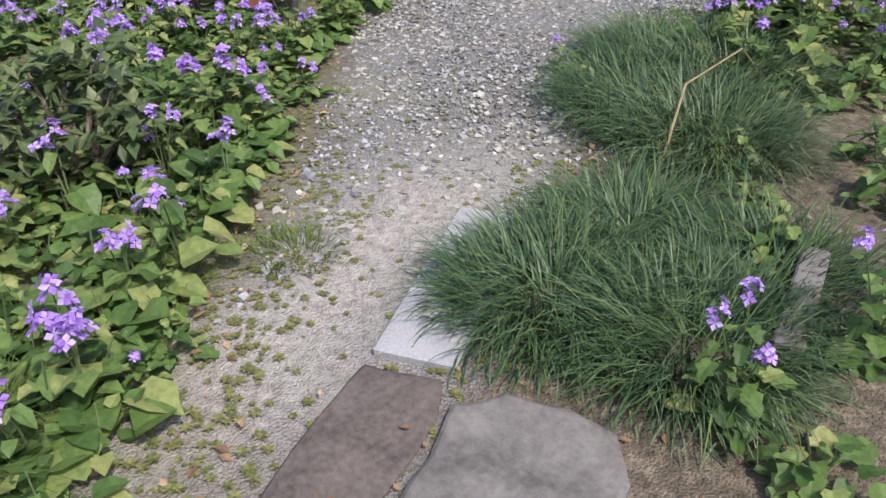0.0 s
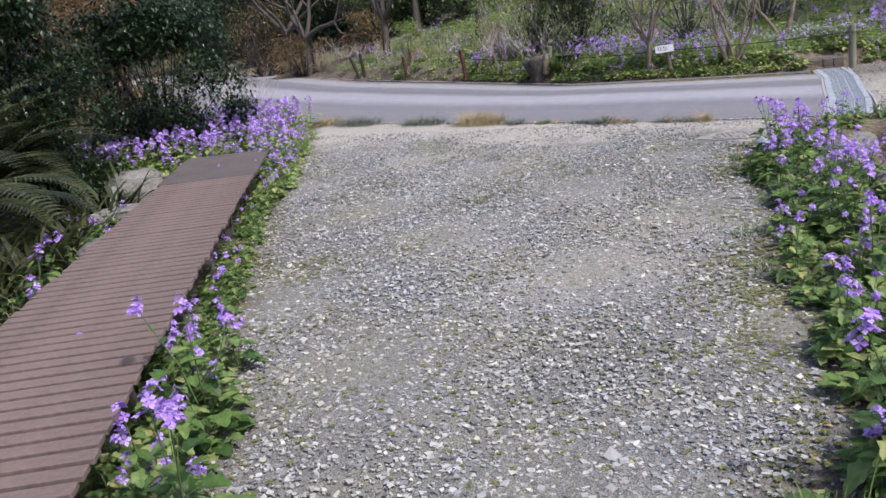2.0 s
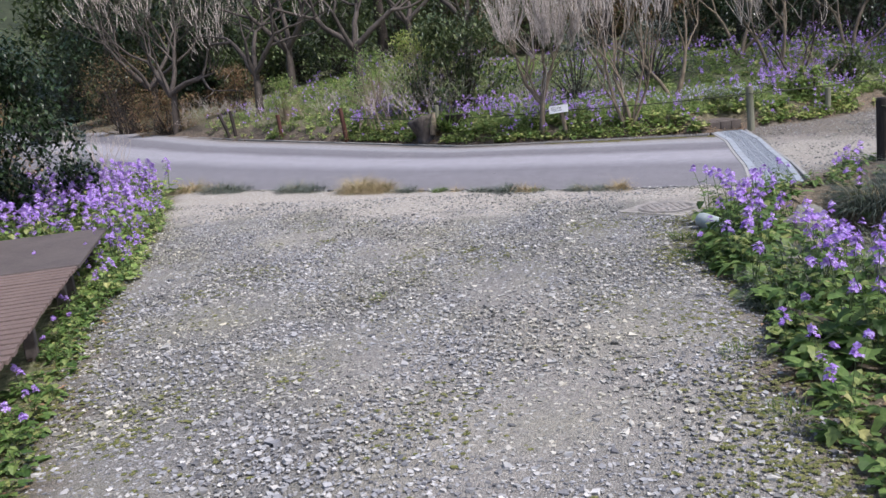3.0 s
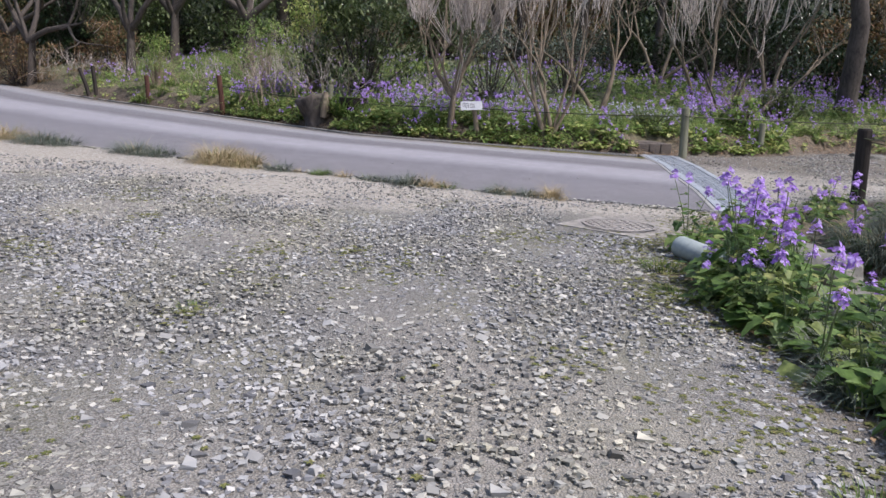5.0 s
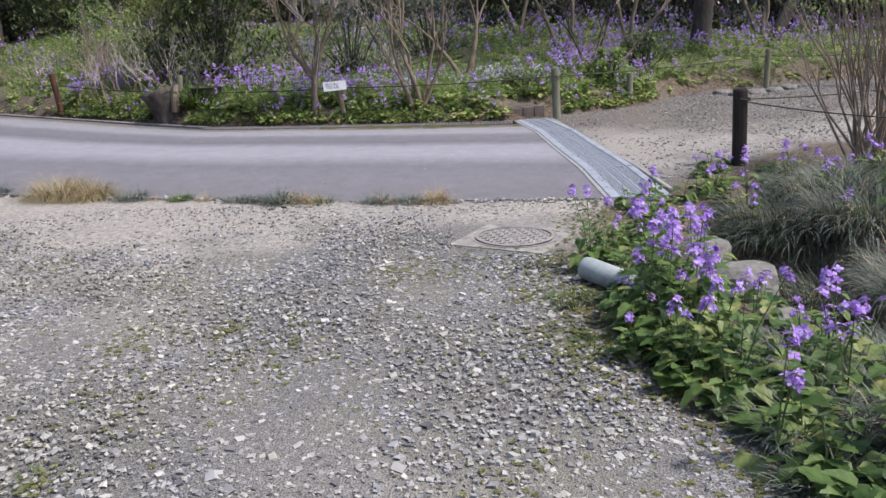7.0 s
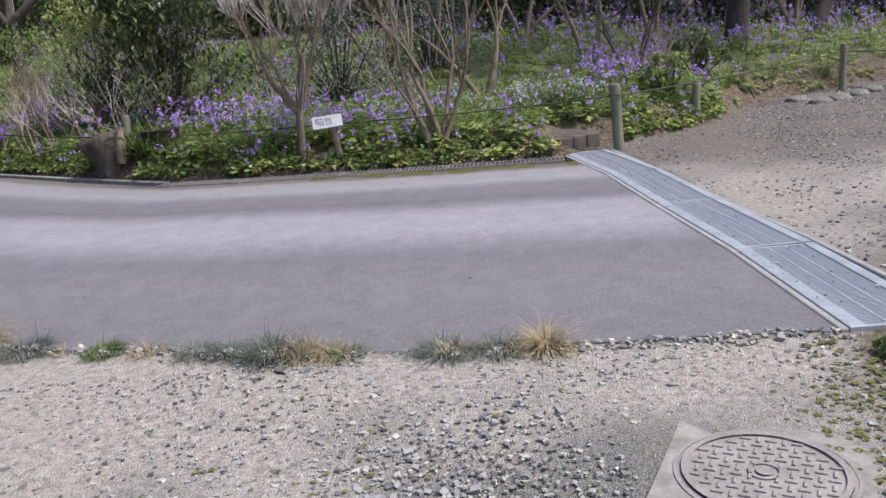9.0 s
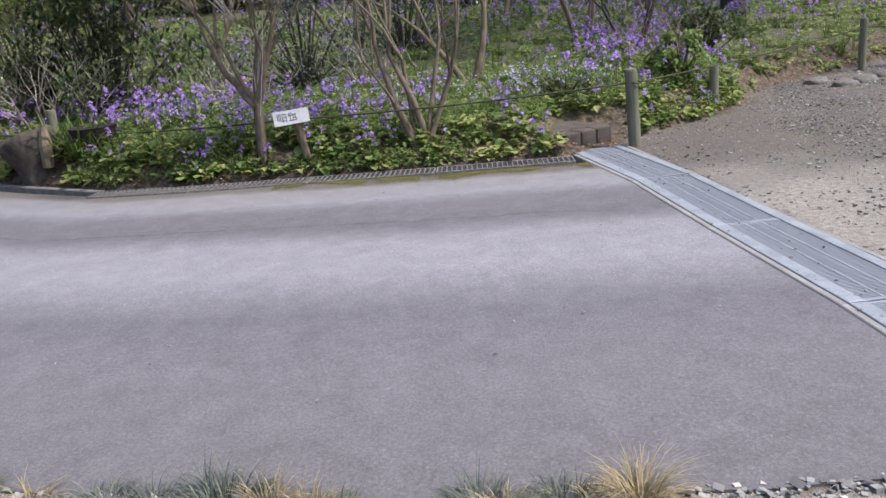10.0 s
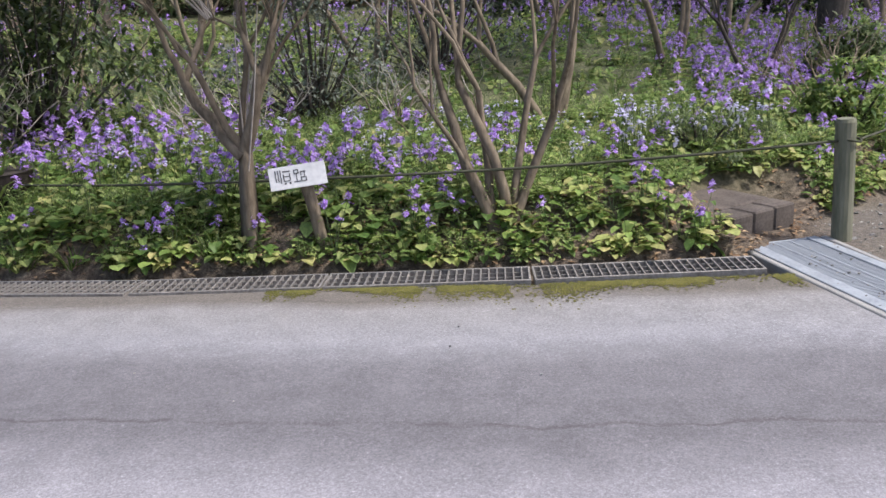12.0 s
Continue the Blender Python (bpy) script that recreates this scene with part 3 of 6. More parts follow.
# beds beside the gravel
count = 0
RB = np.random.default_rng(5)
for y in np.arange(-13.4, -0.3, 0.17):
    lx_, rx_ = float(np.interp(y, LY, LX)), float(np.interp(y, RY, RX))
    # the bed along the boardwalk
    if y < -9.4:
        for d in (0.18, 0.45, 0.75, 1.1, 1.6):
            if RB.random() < 0.8:
                px, py = lx_ - d - RB.uniform(0, 0.2) - (0.03 if y > -11 else 0.12), y + RB.uniform(-0.1, 0.1)
                # keeps clear of the boards
                u = (px + 0.75) * -0.565 + (py + 10.0) * 0.825
                w = (px + 0.75) * -0.825 + (py + 10.0) * -0.565
                if u > -0.12 and -0.08 < w < 0.98:
                    continue
                k = int(RB.choice([1, 2, 3, 4, 5], p=[0.12, 0.2, 0.23, 0.25, 0.2]))
                plant(px, py, k, RB.uniform(0.95, 1.3) * (0.7 if d < 0.3 else 1) * (0.72 if y < -11.5 else 1), group="plants beside the boardwalk")
    elif y < -3.3:
        for d in (0.06, 0.2) + ((0.32,) if y < -8 else ()):
            k = int(RB.choice([1, 2, 3, 4, 5], p=[0.12, 0.18, 0.2, 0.3, 0.2] if y < -6.5 else [0, 0.08, 0.17, 0.4, 0.35]))
            sc = RB.uniform(0.65, 0.9) * (1.15 if y < -8 and d > 0.1 else 0.85)
            plant(lx_ - d - 0.09 - RB.uniform(-0.03, 0.04), y + RB.uniform(-0.08, 0.08), k, sc, group="plants beside the boardwalk")
    # the bed on the other side
    for d in (0.15, 0.4, 0.7, 1.05, 1.5, 2.1):
        if -12.4 < y < -9.0 and d < 1.2:
            continue
        if y > -9.1 and RB.random() < (0.62 if d > 0.3 else 0.75):
            px, py = rx_ + d + RB.uniform(-0.08, 0.16), y + RB.uniform(-0.1, 0.1)
            if 0.85 < px < 2.0 and -3.1 < py < -0.9 or (px - 0.08) ** 2 + (py + 2.5) ** 2 < 0.16 or (py > -2.3 and d > 0.5) or (py > -0.9):
                continue
            k = int(RB.choice([0, 1, 2, 3, 4, 5], p=[0.12, 0.12, 0.14, 0.12, 0.32, 0.18]))
            if py > -6.2 and px > rx_ + (0.5 if py > -4.2 else 0.28):
                if RB.random() < 0.62:
                    continue
                k = int(RB.choice([5, 4, 2, 1], p=[0.35, 0.3, 0.2, 0.15]))
            elif py > -4.9 and RB.random() < (0.8 if py < -4.15 else 0.35):
                continue
            elif py > -5.6:
                k = int(RB.choice([0, 1, 3, 4, 5], p=[0.1, 0.2, 0.2, 0.3, 0.2]))
            plant(px, py, k, (RB.uniform(0.85, 1.4) if py < -5.8 else RB.uniform(0.6, 1.25)) * (0.75 if d < 0.3 else 1.0), group="plants in the bed beside the gravel")
for x, y, k, sc in ((0.3, -2.4, 5, 1.0), (0.25, -2.6, 4, 0.8), (0.18, -2.75, 5, 0.9), (0.36, -2.2, 3, 0.9), (0.62, -4.95, 4, 1.0), (0.72, -5.15, 5, 1.0), (0.33, -2.75, 0, 1.0), (0.28, -3.05, 1, 1.15), (0.5, -3.0, 0, 1.05), (0.3, -3.35, 0, 1.1), (0.52, -3.4, 1, 1.0), (0.35, -3.7, 4, 1.2), (0.5, -3.75, 0, 0.9), (0.4, -3.95, 4, 1.2), (0.25, -3.2, 4, 1.1), (0.3, -3.6, 2, 1.1), (0.42, -2.55, 1, 1.0), (0.6, -2.8, 1, 0.9), (0.22, -1.9, 3, 0.8), (0.55, -4.5, 4, 1.1), (0.62, -4.7, 3, 1.1), (0.8, -4.85, 4, 1.2), (0.6, -5.1, 5, 1.1), (0.85, -5.25, 1, 1.1), (0.68, -5.45, 4, 1.1), (0.95, -5.5, 0, 1.1), (0.85, -4.45, 0, 0.95), (0.75, -4.7, 4, 1.2), (1.05, -4.6, 1, 1.0), (0.95, -4.9, 3, 1.1), (1.35, -4.7, 1, 1.1), (1.5, -5.1, 0, 1.0)):
    plant(x, y, k, sc, group="plants in the bed beside the gravel")
for i in range(22):
    # round the near end of the boards
    u, w = (-0.1 - 0.22 * (i % 3) - RB.uniform(0, 0.1), -0.2 + 0.075 * i) if i < 20 else (0, -0.2)
    plant(-0.75 - 0.564 * u - 0.826 * w, -9.98 + 0.826 * u - 0.564 * w, int(RB.choice([4, 4, 2, 3, 2])), RB.uniform(0.9, 1.2), group="plants beside the boardwalk")
for i in range(13):
    u, w = 0.15 + 0.16 * i, -0.1 - RB.uniform(0.0, 0.2)
    plant(-0.75 - 0.564 * u - 0.826 * w, -9.98 + 0.826 * u - 0.564 * w, (1, 4, 0, 2, 1, 4)[i % 6], RB.uniform(0.8, 1.05) if i % 6 != 2 else 1.1, group="plants beside the boardwalk")
for i in range(16):
    u, w = 0.05 + 0.11 * i, 1.06 + RB.uniform(0.0, 0.15)
    plant(-0.75 - 0.564 * u - 0.826 * w, -9.98 + 0.826 * u - 0.564 * w, (1, 4, 2, 4, 3)[i % 5], RB.uniform(1.0, 1.3), group="plants beside the boardwalk")
for u, w in ((0.35, 0.45), (0.9, 0.7), (1.9, 0.4)):
    ob = plant(-0.75 - 0.564 * u - 0.826 * w, -9.98 + 0.826 * u - 0.564 * w, 2, 1.15, group="plants growing up through the boards")
for x, y, k, sc in ((1.02, -9.75, 4, 0.7), (0.85, -9.6, 3, 0.7), (2.5, -11.4, 1, 0.9), (2.3, -10.6, 4, 0.9), (2.1, -10.3, 5, 1.0), (2.7, -10.9, 0, 0.8), (1.9, -10.0, 4, 0.8), (2.5, -10.0, 1, 0.9), (1.9, -10.9, 5, 0.5), (2.75, -11.5, 4, 1.0), (2.9, -10.3, 2, 1.0), (2.35, -9.6, 4, 1.0), (1.9, -9.3, 4, 1.0), (2.9, -12.2, 1, 0.9),
                    (0.62, -0.42, 4, 0.8), (0.85, -0.35, 3, 0.8), (1.1, -0.25, 4, 0.9), (1.35, -0.15, 2, 0.9), (0.72, -0.7, 1, 0.8), (1.55, 0.35, 5, 1.0), (1.5, 0.75, 2, 0.7), (1.65, 1.05, 4, 1.0), (2.2, 0.9, 5, 1.2), (1.95, 1.4, 5, 1.0), (2.5, -0.9, 4, 1.7), (2.7, -0.5, 4, 1.6), (2.9, -1.1, 4, 1.7), (2.45, -1.5, 2, 1.4), (2.6, -1.9, 4, 1.6), (3.1, -0.3, 4, 1.5), (2.2, -2.3, 4, 1.4), (2.9, 0.3, 4, 1.4), (2.75, -2.4, 1, 1.2)):
    plant(x, y, k, sc, group="plants in the bed beside the gravel")
for r in plant_masters:
    for o in (*r.children, r):
        bpy.data.objects.remove(o)


# masses of plants too many to count
def stuff(name, label, pieces, spots, mats):
    V, F, I = scatter(pieces, np.array(spots))
    return tagged(new(name, np_mesh(name, V, F, mats, I)), label, "plants", kind="stuff")


spots = []
RF = np.random.default_rng(21)
NF, NP, NQ, NH = len(FL), len(PLAIN), len(PALE), len(HERB)


def sprig(kind_):
    """An index into the templates of the bank, by kind."""
    first, n_ = {"flower": (0, NF), "plain": (NF, NP), "pale": (NF + NP, NQ), "herb": (NF + NP + NQ, NH), "rosette": (NF + NP + NQ + NH, 5)}[kind_]
    return first + int(RF.integers(0, n_))


def bank_kind(x, y, d):
    """What grows at a spot of the bank."""
    p = noise.noise(Vector((x * 0.8, y * 0.8, 3.0)))
    u_ = RF.random()
    if d < 0.35:
        return "rosette" if u_ < 0.4 else ("herb" if u_ < 0.62 else ("plain" if u_ < 0.94 else "flower"))
    if x > 0.9:
        f = 0.08 if d < 1.8 else (0.2 + 0.5 * p if d < 3.0 else 0.75 + 0.4 * p)
    elif x < -3.9:
        f = (0.14 + 0.4 * p) if d < 4.5 else 0.16
    else:
        f = (0.05 + 0.12 * (x < -1.6)) * (1 + 1.5 * p) if d < 1.3 else (0.05 + 0.1 * p if d < 2.2 else (0.03 if d < 5 else 0.3 + 0.5 * p))
    if u_ < f:
        return "flower"
    if -4.6 < x < 0.9 and 0.9 < d < 2.2 and RF.random() < 0.16:
        return "pale"
    return "herb" if RF.random() < (0.5 if d < 5 else 0.2) else ("rosette" if d < 2.5 and RF.random() < 0.45 else "plain")


for i in range(9600):
    near_ = i < 5000
    x, d = (RF.uniform(-8.5, 2.6), RF.uniform(0, 1) ** 1.25 * 3.2) if near_ else (RF.uniform(-17, 11), RF.uniform(0, 1) ** 1.3 * 15)
    y = float(np.interp(x, BX, BY)) + 0.08 + d
    if -0.15 < x < 0.85 and y < 6.8:
        continue
    # bare litter-strewn soil here and there near the drain
    if (x + 5.8) ** 2 + (y - 6.95) ** 2 < 0.2:
        continue
    if d < 0.8 and noise.noise(Vector((x * 1.7, y * 1.7, 12.0))) > (0.05 if -0.9 < x < 0.3 else 0.34) and RF.random() < 0.8:
        continue
    k = sprig(bank_kind(x, y, d))
    sc = RF.uniform(0.6, 1.1) * (0.85 if d < 0.3 else 1.05) * (1 + 0.02 * d)
    spots.append((x, y, hz(x, y) - 0.01, RF.uniform(0, 6.28), sc, k))
BANK = FL + PLAIN + PALE + HERB + ROSETTE + PLAIN2
BANKMATS = [LEAF, STEM, PETAL, PETALPALE, HERBGREEN, LEAFSALAD]
stuff("flower_carpet", "carpet of violet flowers, feathery herbs and green leaves on the rising bank", BANK, spots, BANKMATS)
spots = []
for i in range(520):
    x, y = RF.uniform(-9.5, -4.9), RF.uniform(-3.6, 1.5)
    if x > np.interp(y, LY, LX) - 0.2 or y > np.interp(x, NX, NY) - 0.2:
        continue
    u, w = (x + 0.75) * -0.565 + (y + 10.0) * 0.825, (x + 0.75) * -0.825 + (y + 10.0) * -0.565
    if -0.1 < w < 1.0 and u < 8.4:
        continue
    spots.append((x, y, hz(x, y), RF.uniform(0, 6.28), RF.uniform(0.9, 1.35), RF.integers(0, 3)))
for i in range(260):
    y = RF.uniform(-4.5, 0.6)
    spots.append((float(np.interp(y, LY, LX)) - RF.uniform(0.0, 0.9), y, 0, RF.uniform(0, 6.28), RF.uniform(0.5, 0.8), RF.integers(0, 7)))
stuff("violet_flower_mass", "dense mass of violet flowers beyond the end of the boardwalk", FL + PLAIN, spots, [LEAF, STEM, PETAL])
spots = []
for i in range(2600):
    x, y = RF.uniform(-7, 1.5), RF.uniform(-14.5, -5.5)
    lx_ = float(np.interp(y, LY, LX))
    if x > lx_ - 0.3:
        continue
    u, w = (x + 0.75) * -0.565 + (y + 10.0) * 0.825, (x + 0.75) * -0.825 + (y + 10.0) * -0.565
    if u > -0.1 and w < 1.0 or w > 4.5 or u > 2.2 and w > 1.3 and RF.random() < 0.75:
        continue
    spots.append((x, y, hz(x, y) - 0.01, RF.uniform(0, 6.28), RF.uniform(0.8, 1.4), RF.choice([4, 5, 6, 3, 1], p=[0.3, 0.28, 0.25, 0.1, 0.07])))
for i in range(700):
    y = RF.uniform(-9, 0.4)
    x = float(np.interp(y, RY, RX)) + RF.uniform(0.1, 3.6)
    if y > -0.9 and x < 1.3 or 0.85 < x < 2.0 and -3.2 < y < -0.8 or (x - 0.08) ** 2 + (y + 2.5) ** 2 < 0.16 or y > np.interp(x, [0.5, 1.6, 3, 8], [-0.2, 0.7, 2.4, 4.3]):
        continue
    spots.append((x, y, hz(x, y) - 0.01, RF.uniform(0, 6.28), RF.uniform(0.6, 1.1), RF.choice([4, 5, 6, 0, 1, 2], p=[0.2, 0.2, 0.2, 0.15, 0.1, 0.15])))
stuff("ground_cover", "low green leaves covering the beds", FL + PLAIN, spots, [LEAFBED, STEM, PETAL])

blades_ = [(*tuft(RF, 26, l_, 0.009, 0.07, 1.2), None) for l_ in (0.3, 0.2, 0.38)]
blades_ = [(a_, b_, np.zeros(len(b_), int)) for a_, b_, _ in blades_]
spots = []
for i in range(900):
    x, d = RF.uniform(-12, 6), RF.uniform(0, 1) ** 1.3 * 6
    y = float(np.interp(x, BX, BY)) + 0.1 + d
    if -0.15 < x < 0.85 and y < 6.8 or noise.noise(Vector((x * 0.9, y * 0.9, 8.0))) < -0.05:
        continue
    spots.append((x, y, hz(x, y) - 0.01, RF.uniform(0, 6.28), RF.uniform(0.5, 1.2), RF.integers(0, 3)))
stuff("bank_grass", "fresh green grass among the flowers on the bank", blades_, spots, [GRASSGREEN])

# low straggling weeds and fallen leaves along the edges
bitV, bitF = blade_leaf(1, 0.7, 0.35, 0.25, 1)
rosette = join([(turn(bitV, a, 0.35, 1, (0, 0, 0.02)), bitF, 0) for a in np.arange(0, 6.2, 1.05)])
spots = []
for i in range(5200):
    y = RF.uniform(-13, -0.2)
    side_ = RF.random() < 0.42
    e = float(np.interp(y, RY, RX)) if side_ else float(np.interp(y, LY, LX))
    x = e + RF.normal(0.05 if side_ else -0.1, 0.16)
    spots.append((x, y, 0.004, RF.uniform(0, 6.28), RF.uniform(0.008, 0.024), 0))
for cx_, cy_, n_, r_ in [(1.2, -12.1, 90, 0.2), (1.0, -11.75, 110, 0.16), (0.9, -11.3, 160, 0.15), (0.75, -7.3, 330, 0.16), (0.55, -6.6, 420, 0.2), (0.35, -5.9, 120, 0.12), (0.1, -4.9, 120, 0.13), (-0.05, -3.3, 330, 0.13), (0.0, -2.7, 220, 0.14), (-0.1, -2.0, 200, 0.14), (-0.55, -2.05, 160, 0.18), (-0.95, -2.1, 120, 0.14), (0.35, -1.0, 260, 0.18)] + [(RF.uniform(-4, 0.4), RF.uniform(-9, -1), int(RF.integers(15, 60)), RF.uniform(0.05, 0.2)) for _ in range(70)]:
    for i in range(n_):
        x, y = cx_ + RF.normal(0, r_), cy_ + RF.normal(0, r_ * 1.3)
        if x > float(np.interp(y, LY, LX)):
            spots.append((x, y, 0.006, RF.uniform(0, 6.28), RF.uniform(0.007, 0.02), 0))
for i in range(500):
    y = RF.uniform(-11, -0.3)
    x = RF.uniform(float(np.interp(y, LY, LX)), float(np.interp(y, RY, RX)))
    spots.append((x, y, 0.004, RF.uniform(0, 6.28), RF.uniform(0.008, 0.022), 0))
stuff("edge_weeds", "tiny green weeds along the gravel's edges", [rosette], spots, [WEED])
litter = (turn(bitV, 0, 0.05), bitF, np.zeros(len(bitF), int))
litter2 = (turn(bitV, 0, 0.5, 1, (0, 0, 0.1)), bitF, np.zeros(len(bitF), int))
spots = []
for i in range(4200):
    x = RF.uniform(-9, 9)
    y = float(np.interp(x, BX, BY)) + abs(RF.normal(0, 0.5)) + 0.03
    spots.append((x, y, hz(x, y) + 0.008, RF.uniform(0, 6.28), RF.uniform(0.02, 0.07), RF.integers(0, 2)))
for i in range(1300):
    y = RF.uniform(-13, -0.5)
    x = float(np.interp(y, RY, RX)) + abs(RF.normal(0, 0.35)) if RF.random() < 0.6 else float(np.interp(y, LY, LX)) - abs(RF.normal(0, 0.35))
    spots.append((x, y, hz(x, y) + 0.006, RF.uniform(0, 6.28), RF.uniform(0.015, 0.05), RF.integers(0, 2)))
for i in range(60):
    x, y = RF.uniform(1.6, 2.3), RF.uniform(-13, -11.4)
    spots.append((x, y, 0.02, RF.uniform(0, 6.28), RF.uniform(0.015, 0.04), RF.integers(0, 2)))
stuff("fallen_leaves", "scattered dry brown fallen leaves", [litter, litter2], spots, [DEAD])


def tussock(name, label, x, y, mat, n, length, width, r, arch=1.8, group="", up=(0.7, 1.5), z=0.0):
    ob = thing(name, label, "grass", (x, y, hz(x, y) - 0.01 + z), group)
    child("tuft_body", np_mesh("tuft_body", *tuft(RF, n, length, width, r, arch, up), [mat]), ob, kind="stuff")
    if n > 550:
        child("pale_blades", np_mesh("pale_blades", *tuft(RF, n // 14, length * 1.12, width * 1.1, r, arch * 1.1, up), [STRAW if mat is GRASSGREY else GRASSGREEN]), ob, "paler and withered blades", kind="stuff")
        child("low_blades", np_mesh("low_blades", *tuft(RF, n // 4, length * 0.9, width * 1.2, r * 1.25, 2.6, (0.1, 1.0)), [mat]), ob, "drooping outer blades", kind="stuff")
    return ob


# dark grass clumps by the stepping stone
for x, y, n, l, r in ((1.84, -11.25, 1500, 0.29, 0.3), (2.3, -11.2, 1300, 0.29, 0.3), (1.85, -10.75, 1000, 0.27, 0.28), (1.35, -9.75, 1300, 0.32, 0.36), (1.75, -9.9, 1200, 0.34, 0.36), (1.12, -9.15, 1200, 0.32, 0.34), (1.55, -9.2, 1200, 0.34, 0.36), (2.35, -10.75, 800, 0.3, 0.3)):
    tussock("grass_clump", "dark green clump of fine drooping grass beside the gravel", x, y, GRASS, n, l, 0.0055, r, 2.0, "dark grass clumps beside the gravel")
for x, y, n, l, r in ((1.75, -0.75, 1500, 0.42, 0.4), (2.25, -0.35, 1400, 0.42, 0.4), (2.2, -1.1, 1200, 0.4, 0.4), (1.75, -1.6, 900, 0.36, 0.3), (2.75, 0.2, 900, 0.36, 0.35), (1.95, -2.4, 900, 0.36, 0.3), (1.05, -3.3, 600, 0.24, 0.25), (0.95, -4.1, 600, 0.22, 0.25), (0.62, -4.15, 500, 0.2, 0.2), (0.75, -3.65, 500, 0.22, 0.2), (0.55, -4.55, 350, 0.16, 0.16), (1.35, -3.6, 700, 0.28, 0.28), (1.5, -3.1, 700, 0.3, 0.28)):
    tussock("grass_clump", "grey-green clump of fine drooping grass above the ditch", x, y, GRASSGREY, n, l, 0.006, r, 2.0, "grey grass clumps above the ditch")
# tufts along the near edge of the road
for x, mat, n, l, r in ((-7.1, GRASSGREY, 500, 0.22, 0.36), (-6.75, GRASSGREY, 400, 0.2, 0.3), (-5.6, GRASSGREY, 500, 0.22, 0.3), (-5.3, GRASSGREY, 400, 0.18, 0.26), (-7.7, STRAW, 500, 0.24, 0.35), (-4.45, STRAW, 800, 0.30, 0.30), (-4.15, STRAW, 620, 0.24, 0.26), (-3.7, GRASSGREY, 260, 0.13, 0.18), (-3.45, STRAW, 60, 0.07, 0.1), (-3.21, GRASSGREEN, 300, 0.09, 0.13), (-2.95, STRAW, 110, 0.12, 0.08), (-2.66, GRASSGREY, 200, 0.12, 0.13), (-2.5, GRASSGREY, 160, 0.12, 0.12), (-2.24, GRASSGREY, 420, 0.17, 0.17), (-2.08, STRAW, 180, 0.14, 0.1), (-1.93, STRAW, 150, 0.12, 0.1), (-1.86, GRASSGREEN, 90, 0.12, 0.1), (-1.5, GRASSGREY, 60, 0.07, 0.08), (-1.37, GRASSGREY, 300, 0.15, 0.14), (-1.3, STRAW, 130, 0.11, 0.1), (-1.11, GRASSGREY, 260, 0.13, 0.12), (-1.0, STRAW, 70, 0.1, 0.08), (-0.88, STRAW, 300, 0.2, 0.07)):
    lab = {"straw": "dry straw-coloured grass tuft at the road's edge", "grass_green": "short fresh green grass tuft at the road's edge"}.get(mat.name, "grey-green grass tuft at the road's edge")
    tussock("grass_tuft", lab, x, float(np.interp(x, NX, NY)) - 0.04, mat, int(n * 1.2), l * 1.25, 0.0034, r * 0.7, 2.4, "grass tufts along the road", (0.2, 1.5))
for x, y, n, l, r in ((0.55, -6.1, 90, 0.08, 0.12), (0.35, -5.4, 90, 0.07, 0.1), (-2.0, -4.4, 60, 0.05, 0.1), (-0.05, -2.7, 140, 0.1, 0.12), (0.0, -3.3, 100, 0.08, 0.1), (1.0, -11.6, 200, 0.12, 0.15), (0.75, -12.0, 260, 0.14, 0.18), (0.45, -11.55, 200, 0.14, 0.15), (1.0, -12.85, 700, 0.26, 0.25), (0.8, -12.6, 300, 0.2, 0.2)):
    tussock("grass_tuft", "small fresh green grass tuft in the gravel", x, y, GRASSGREEN, n, l, 0.004, r, 1.4, "small grass tufts in the gravel")
tussock("strap_leaf_clump", "clump of glossy strap leaves beside the stump", -5.15, 6.95, GRASSGREEN, 90, 0.62, 0.028, 0.22, 1.6)
tussock("strap_leaf_clump", "clump of glossy strap leaves beside the stump", -5.6, 7.2, GRASSGREEN, 70, 0.6, 0.028, 0.22, 1.6)


def frond(R, length, n, leaflet):
    """A feathered frond along +y."""
    spine, _ = strap(length, 0.02, 1.5, 1.25, 12)
    mid = (spine[0::2] + spine[1::2]) / 2
    out = [strap(length, 0.02, 1.5, 1.25, 12)]
    for i in range(n):
        t = 0.15 + 0.85 * i / n
        j = t * 12
        a = int(min(j, 11))
        p = mid[a] + (mid[a + 1] - mid[a]) * (j - a)
        for s_ in (-1, 1):
            V, F = strap(leaflet * math.sin(math.pi * min(0.97, t * 0.9 + 0.1)) + 0.05, 0.026, 0.5, 0.25, 2)
            out.append((turn(V, s_ * (-1.05) , 0, 1, p), F))
    V, F, _ = join(out)
    return V, F


def cycad(x, y, n, length, label):
    ob = thing("cycad", label, "shrub", (x, y, hz(x, y)))
    bm = bmesh.new()
    bmesh.ops.create_cone(bm, cap_ends=True, segments=14, radius1=0.22, radius2=0.16, depth=0.5)
    for v in bm.verts:
        v.co.z += 0.22
        v.co *= 1 + 0.08 * noise.noise(v.co * 9)
    part("trunk", bm, BARKDARK, ob)
    base = [frond(RF, length * q_, 30, 0.2) for q_ in (1.0, 0.85, 0.7)]
    for i in range(n):
        V, F = base[i % 3]
        o = child("frond", np_mesh("frond", turn(V, 0, RF.uniform(-0.75, 0.45), 1), F, [FERN]), ob)
        o.location = (0, 0, 0.42)
        o.rotation_euler = (0, 0, i * 2.399)
    return ob


